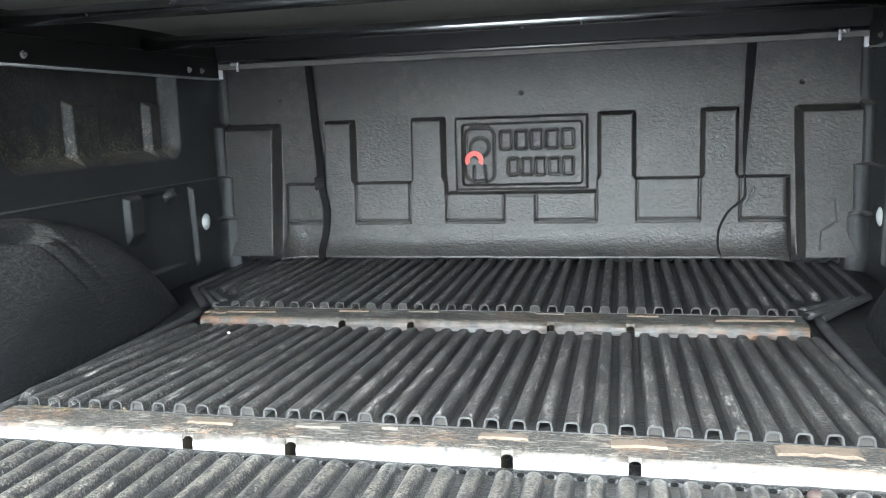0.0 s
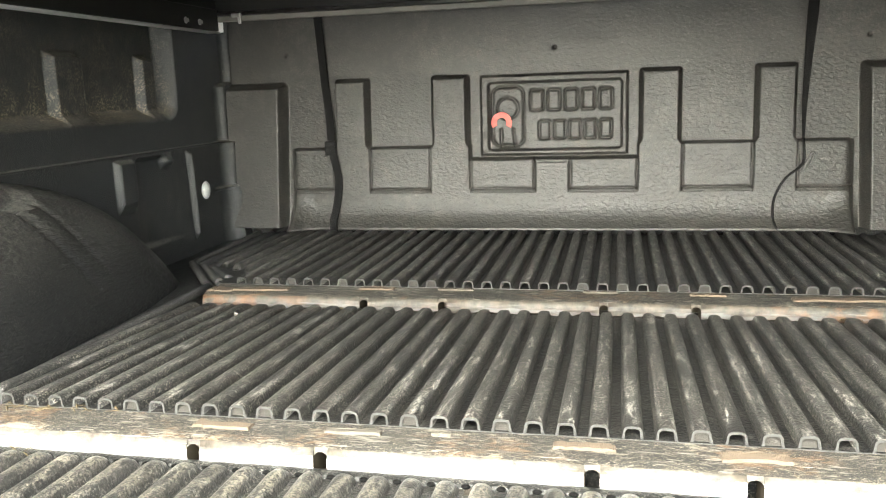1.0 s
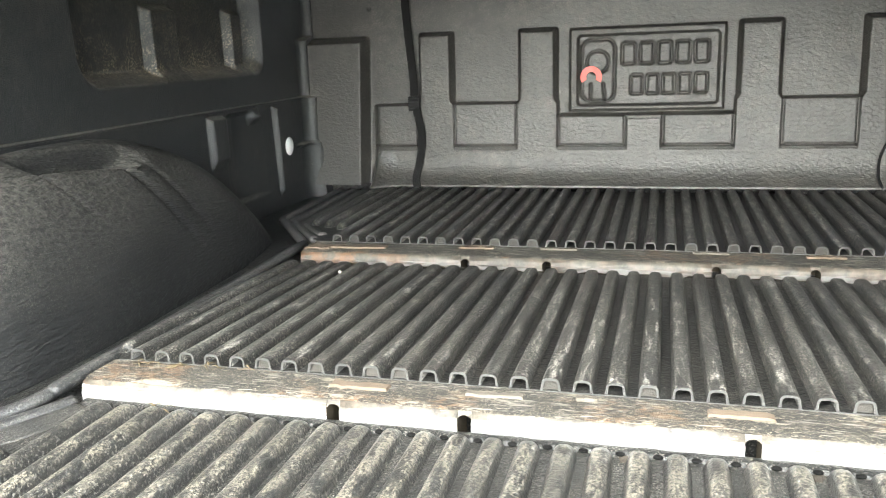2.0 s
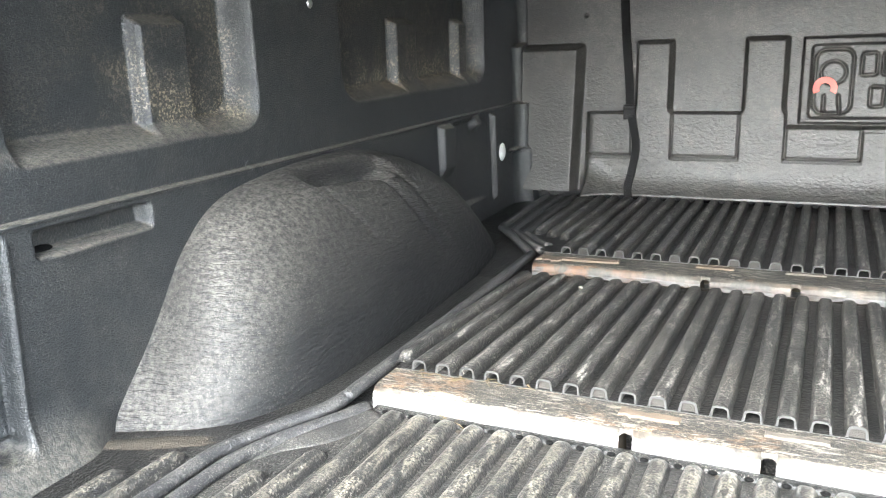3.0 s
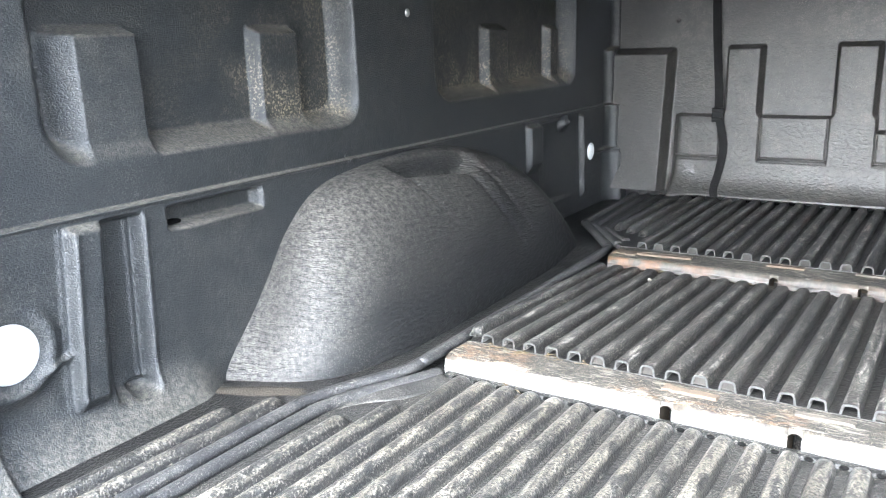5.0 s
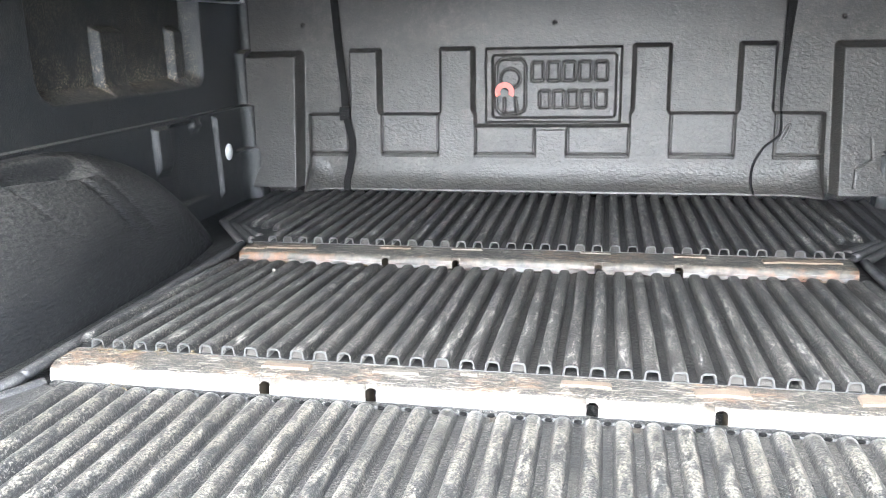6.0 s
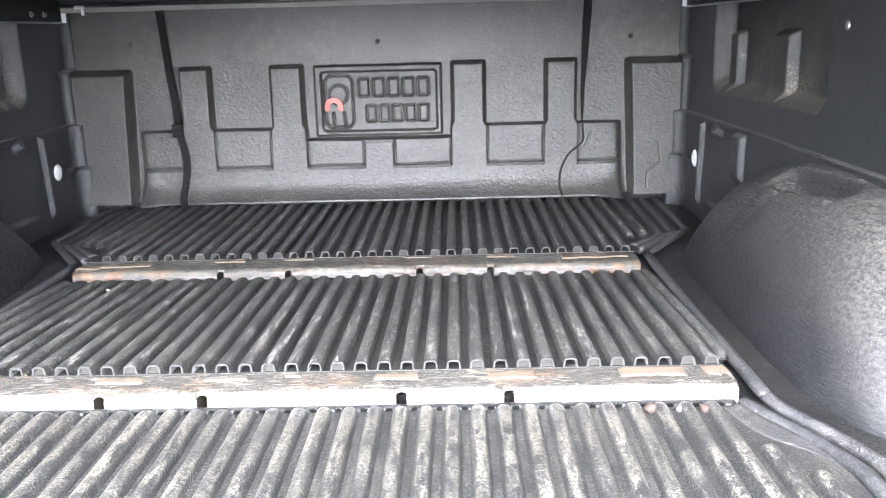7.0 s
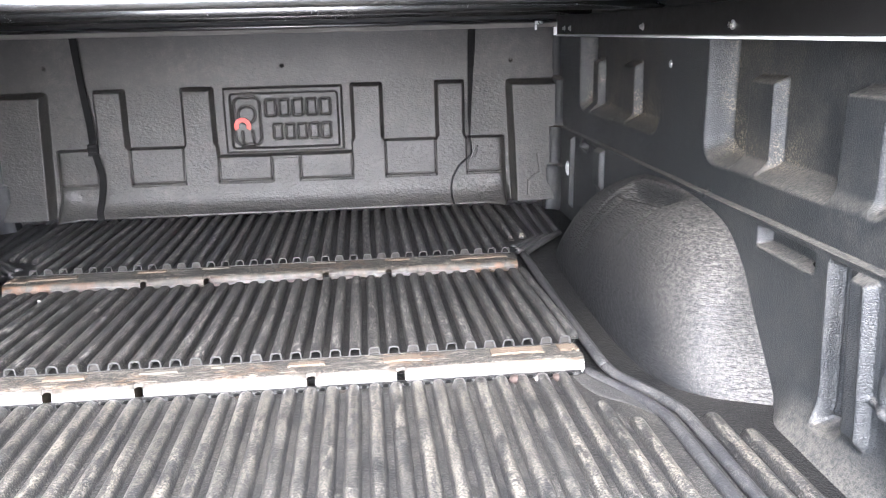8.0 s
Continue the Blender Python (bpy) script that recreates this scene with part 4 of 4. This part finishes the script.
for s in (-1, 1):
    rail = tagged(new("side_rail"), "dark cover rail with bright lower edge along the bed side", "rail", "rails along the bed sides")
    bm = bmesh.new()
    box(bm, min(s * 0.772, s * 0.79), max(s * 0.772, s * 0.79), RAIL_END, 1.886, 0.4875, 0.536, 0.002, 2)
    box(bm, min(s * 0.776, s * 0.80), max(s * 0.776, s * 0.80), RAIL_END, 1.886, 0.5365, 0.582, 0.002, 2)
    part("rail_bar", bm, RAIL, rail)
    bm = bmesh.new()
    tube(bm, [(s * 0.7725, RAIL_END, 0.4838), (s * 0.7725, 1.889, 0.4838)], 0.0022, 12)
    box(bm, min(s * 0.776, s * 0.802), max(s * 0.776, s * 0.802), RAIL_END, 1.889, 0.4832, 0.4864, 0.001, 2)
    part("lower_lip", bm, ALU, rail, "bare aluminium lower lip")
    bm = bmesh.new()
    box(bm, min(s * 0.7630, s * 0.795), max(s * 0.7630, s * 0.795), 1.8868, 1.892, 0.4845, 0.519, 0.001, 2)
    part("end_cap", bm, ALU, rail)
    for y in (1.797, 1.737, 1.18, 0.79):
        bm = bmesh.new()
        bmesh.ops.create_cone(bm, cap_ends=True, segments=6, radius1=0.0048, radius2=0.0042, depth=0.007, matrix=pose(s * 0.769, y, 0.502, 0, 90))
        bmesh.ops.create_cone(bm, cap_ends=True, segments=16, radius1=0.0072, radius2=0.0072, depth=0.002, matrix=pose(s * 0.7715, y, 0.502, 0, 90))
        part("clamp_bolt", bm, STEEL, rail, "zinc-plated clamp bolt")
    bm = bmesh.new()                                         # the small catch at the front corner
    box(bm, min(s * 0.705, s * 0.728), max(s * 0.705, s * 0.728), 1.862, 1.872, 0.515, 0.524, 0.002, 2)
    box(bm, min(s * 0.705, s * 0.711), max(s * 0.705, s * 0.711), 1.862, 1.868, 0.500, 0.5145, 0.001, 2)
    tagged(part("corner_catch", bm, STEEL), "small zinc catch under the cover's front corner", "catch", "catches at the front corners")
    screw = tagged(new("wall_screw"), "zinc screw in the bed's side wall", "screw", "screws in the side walls")
    bm = bmesh.new()
    bmesh.ops.create_uvsphere(bm, u_segments=14, v_segments=8, radius=0.008, matrix=pose(-0.811 if s < 0 else 0.801, 1.065 if s < 0 else 1.095, 0.445 if s < 0 else 0.434) @ Matrix.Diagonal((0.8, 1, 1, 1)))
    part("screw_head", bm, STEEL, screw, smooth=True)

# ---------------------------------------------------------------- the two straps on the headboard
HY = 1.938
strap = tagged(new("tie_strap"), "black webbing strap with plastic buckle hanging down the headboard", "strap", "straps on the headboard")
bm = bmesh.new()
ribbon(bm, smooth_path([(-0.547, HY + 0.0, 0.528), (-0.546, HY + 0.01, 0.45), (-0.540, HY + 0.008, 0.36), (-0.530, HY - 0.001, 0.27), (-0.524, HY - 0.016, 0.215)], 5), 0.019, 0.0025)
part("webbing", bm, WEB, strap)
bm = bmesh.new()
ribbon(bm, smooth_path([(-0.526, HY - 0.018, 0.225), (-0.514, HY - 0.030, 0.180), (-0.505, HY - 0.032, 0.13), (-0.514, HY - 0.032, 0.07), (-0.520, HY - 0.045, 0.035), (-0.513, HY - 0.062, 0.012)], 5), 0.018, 0.0025)
part("loose_end", bm, WEB, strap)
bm = bmesh.new()
box(bm, -0.538, -0.510, HY - 0.028, HY - 0.014, 0.190, 0.224, 0.003, 2)
box(bm, -0.536, -0.512, HY - 0.032, HY - 0.0282, 0.196, 0.202, 0.001, 1)
box(bm, -0.536, -0.512, HY - 0.032, HY - 0.0282, 0.210, 0.216, 0.001, 1)
part("buckle", bm, BUCKLE, strap)
strap = tagged(new("tie_strap"), "black webbing strap tapering to a cord with a small metal hook", "strap", "straps on the headboard")
bm = bmesh.new()
ribbon(bm, smooth_path([(0.540, HY, 0.518), (0.539, HY + 0.008, 0.46), (0.535, HY + 0.006, 0.38), (0.529, HY - 0.006, 0.28), (0.527, HY - 0.022, 0.205)], 5), [0.021 - 0.017 * max(0, k - 5) / 15 for k in range(21)], 0.0025)
part("webbing", bm, WEB, strap)
bm = bmesh.new()
tube(bm, smooth_path([(0.527, HY - 0.023, 0.21), (0.529, HY - 0.027, 0.165), (0.520, HY - 0.028, 0.148), (0.492, HY - 0.034, 0.125), (0.472, HY - 0.036, 0.085), (0.468, HY - 0.05, 0.045), (0.472, HY - 0.075, 0.024)], 5), 0.0026, 8)
part("cord", bm, WEB, strap, smooth=True)
bm = bmesh.new()
tube(bm, smooth_path([(0.524, HY - 0.030, 0.138), (0.531, HY - 0.032, 0.152), (0.541, HY - 0.032, 0.176), (0.548, HY - 0.032, 0.180), (0.545, HY - 0.032, 0.166), (0.535, HY - 0.032, 0.146)], 5), 0.0018, 8)
part("hook", bm, HOOK, strap, "small metal hook", smooth=True)

# ---------------------------------------------------------------- loose dirt and pebbles
def pebble(x, y, z, r, mat, label):
    bm = bmesh.new()
    bmesh.ops.create_icosphere(bm, subdivisions=2, radius=r)
    for w in bm.verts:
        w.co *= 1 + 0.35 * noise.noise(w.co * (1.2 / r) + Vector((x * 50, y * 50, 0)))
        w.co.z *= 0.7
    ob = part("pebble", bm, mat, smooth=True)
    ob.matrix_basis = pose(x, y, z + r * 0.6)
    tagged(ob, label, "pebble", "pebbles on the floor")


pebble(0.436, 0.731, -0.0185, 0.0095, PEBBLE_R, "small reddish pebble lying against the board")
pebble(0.474, 0.729, -0.0185, 0.0075, PEBBLE_W, "small pale pebble lying against the board")
pebble(0.503, 0.728, -0.0185, 0.0085, PEBBLE_R, "small reddish pebble lying against the board")
pebble(-0.436, 1.206, -0.0005, 0.0036, PEBBLE_W, "small pale chip lying on a rib")

def dirt_patch(x, y, z, w, d, turn, label):
    bm = bmesh.new()
    n, rows = 26, []
    for j in range(5):
        k = 1 - j / 4
        rows.append([bm.verts.new((w / 2 * k * (1 + 0.3 * noise.noise((3 * math.cos(t), 3 * math.sin(t), x * 9))) * math.cos(t), d / 2 * k * (1 + 0.3 * noise.noise((3 * math.cos(t), 3 * math.sin(t), y * 9))) * math.sin(t),
                                  0.0025 * (1 - k * k) * (1 + 0.5 * noise.noise((9 * k, t, x * 5))))) for t in (2 * math.pi * i / n for i in range(n))] if j < 4 else [bm.verts.new((0, 0, 0.0025))])
    for a, b in zip(rows, rows[1:4]):
        for i in range(n):
            bm.faces.new((a[i], a[(i + 1) % n], b[(i + 1) % n], b[i]))
    for i in range(n):
        bm.faces.new((rows[3][i], rows[3][(i + 1) % n], rows[4][0]))
    ob = part("dirt_patch", bm, DIRT, smooth=True)
    ob.matrix_basis = pose(x, y, z, 0, 0, turn)
    tagged(ob, label, "dirt", kind="stuff")


dirt_patch(-0.730, 0.600, -0.0213, 0.13, 0.030, 26, "dry sandy dirt washed along the foot of the wheel arch")

def dirt_strip(x0, x1, y0, y1, z, seed, label):
    """Dry dirt and splinters that have gathered along the foot of a board, in an uneven strip."""
    n, m = 160, 8
    bm = bmesh.new()
    grid = []
    for i in range(n + 1):
        x = x0 + (x1 - x0) * i / n
        row = []
        for j in range(m + 1):
            y = y0 + (y1 - y0) * j / m
            h = 0.0012 * j / m + 0.0042 * noise.noise((x * 26, y * 40, seed)) + 0.0022 * noise.noise((x * 130, y * 130, seed + 3))
            row.append(bm.verts.new((x, y, z + max(-0.002, h))))
        grid.append(row)
    for a, b in zip(grid, grid[1:]):
        for j in range(m):
            bm.faces.new((a[j], b[j], b[j + 1], a[j + 1]))
    tagged(part("dirt_strip", bm, SOIL, smooth=True), label, "dirt", kind="stuff")


dirt_strip(-0.52, 0.53, 0.732, 0.7625, -0.0212, 1.0, "dry tan dirt gathered along the foot of the white board")
dirt_strip(-0.53, 0.53, 1.298, 1.3175, -0.0190, 5.0, "dry tan dirt gathered along the foot of the worn board")


def straw_litter(spots, label):
    """Bits of dry stalk and leaf caught against the rib ends."""
    bm = bmesh.new()
    rnd = random.Random(11)
    for x, y, z, n in spots:
        for _ in range(n):
            px, py, turn, size = x + rnd.uniform(-0.022, 0.022), y + rnd.uniform(-0.008, 0.008), rnd.uniform(-0.9, 0.9), rnd.uniform(0.008, 0.024)
            dx, dy, rise = math.cos(turn) * size / 2, math.sin(turn) * size / 2, rnd.uniform(0.0, 0.003)
            tube(bm, [(px - dx, py - dy, z), (px, py, z + 0.0012 + rise), (px + dx, py + dy, z + 0.0004)], [0.0004, rnd.uniform(0.0007, 0.0016), 0.0003], 6, 0.5)
    tagged(part("straw_litter", bm, STRAW, smooth=True), label, "straw", kind="stuff")


straw_litter([(-0.500, 0.812, 0.0042, 6), (-0.455, 0.815, 0.0042, 9), (-0.405, 0.816, 0.0042, 4), (-0.440, 0.742, -0.0125, 4), (-0.470, 1.304, -0.0150, 9), (-0.300, 1.306, -0.0150, 8), (0.470, 1.306, -0.0150, 9)],
             "dry tan straw caught along the boards and rib ends")

# ---------------------------------------------------------------- the floor's ribs
for key, cut in (("near", False), ("mid", True), ("far", True)):
    y0, y1, z0, z1 = SECTIONS[key]
    lens = {}
    for k in range(-20, 20):
        x = {"near": -0.0010 + 0.0320 * k, "mid": 0.0060 + 0.0312 * k, "far": -0.0046 + 0.0319 * k}[key]
        a, start, stop = abs(x), y0, y1 - (0.005 if key == "near" else 0.004)
        if key == "near":
            if a > 0.595:
                continue
            if a > 0.56:
                stop = 0.585
            elif a > 0.53:
                stop = 0.640
        elif key == "mid":
            if a > 0.545:
                continue
        else:
            if a > 0.622:
                continue
            if a > 0.545:
                start = 1.478 + 0.45 * (a - 0.545)
        packed = cut and noise.noise((x * 31.0, y0 * 7.0, 0.3)) > 0.10
        sig = (round(start, 3), round(stop, 3), packed)
        if sig not in lens:
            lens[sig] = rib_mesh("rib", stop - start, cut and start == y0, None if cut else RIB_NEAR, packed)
        ob = new("rib", lens[sig])
        ob.parent = panel[key]
        tilt = math.degrees(math.atan2(z1 - z0, y1 - y0))
        ob.matrix_basis = pose(x, start, z0 + (z1 - z0) * (start - y0) / (y1 - y0) - 0.0004, tilt)

# ---------------------------------------------------------------- the rim behind the near ribs, with its drain holes
rim = bmesh.new()
rows = []
for k in range(121):
    x = -0.545 + 1.09 * k / 120
    wob = 0.0012 * noise.noise((x * 40, 2.0, 0.0))
    rows.append([rim.verts.new((x, y + wob, z + wob * 0.6)) for y, z in ((0.7445, -0.0190), (0.7455, -0.0160), (0.7480, -0.0142), (0.7530, -0.0135), (0.7570, -0.0145), (0.7575, -0.0190))])
for a, b in zip(rows, rows[1:]):
    for k in range(5):
        rim.faces.new((a[k], b[k], b[k + 1], a[k + 1])).smooth = True
rim.faces.new(rows[0])
rim.faces.new(rows[-1][::-1])
part("rib_end_rim", rim, FLOOR_SHADED, panel["near"])
# solid black ovals on the rim, painted as the shade in its drain holes
hole = bmesh.new()
bmesh.ops.create_uvsphere(hole, u_segments=14, v_segments=8, radius=1.0, matrix=Matrix.Diagonal((0.0044, 0.0030, 0.0022, 1)))
hole_mesh = bpy.data.meshes.new("drain_hole")
hole.to_mesh(hole_mesh)
hole.free()
hole_mesh.materials.append(PIT_SHADE)
for k in range(-17, 17):
    ob = new("drain_hole", hole_mesh)
    ob.parent = panel["near"]
    ob.matrix_basis = pose(0.0150 + 0.0320 * k, 0.7450, -0.0164)
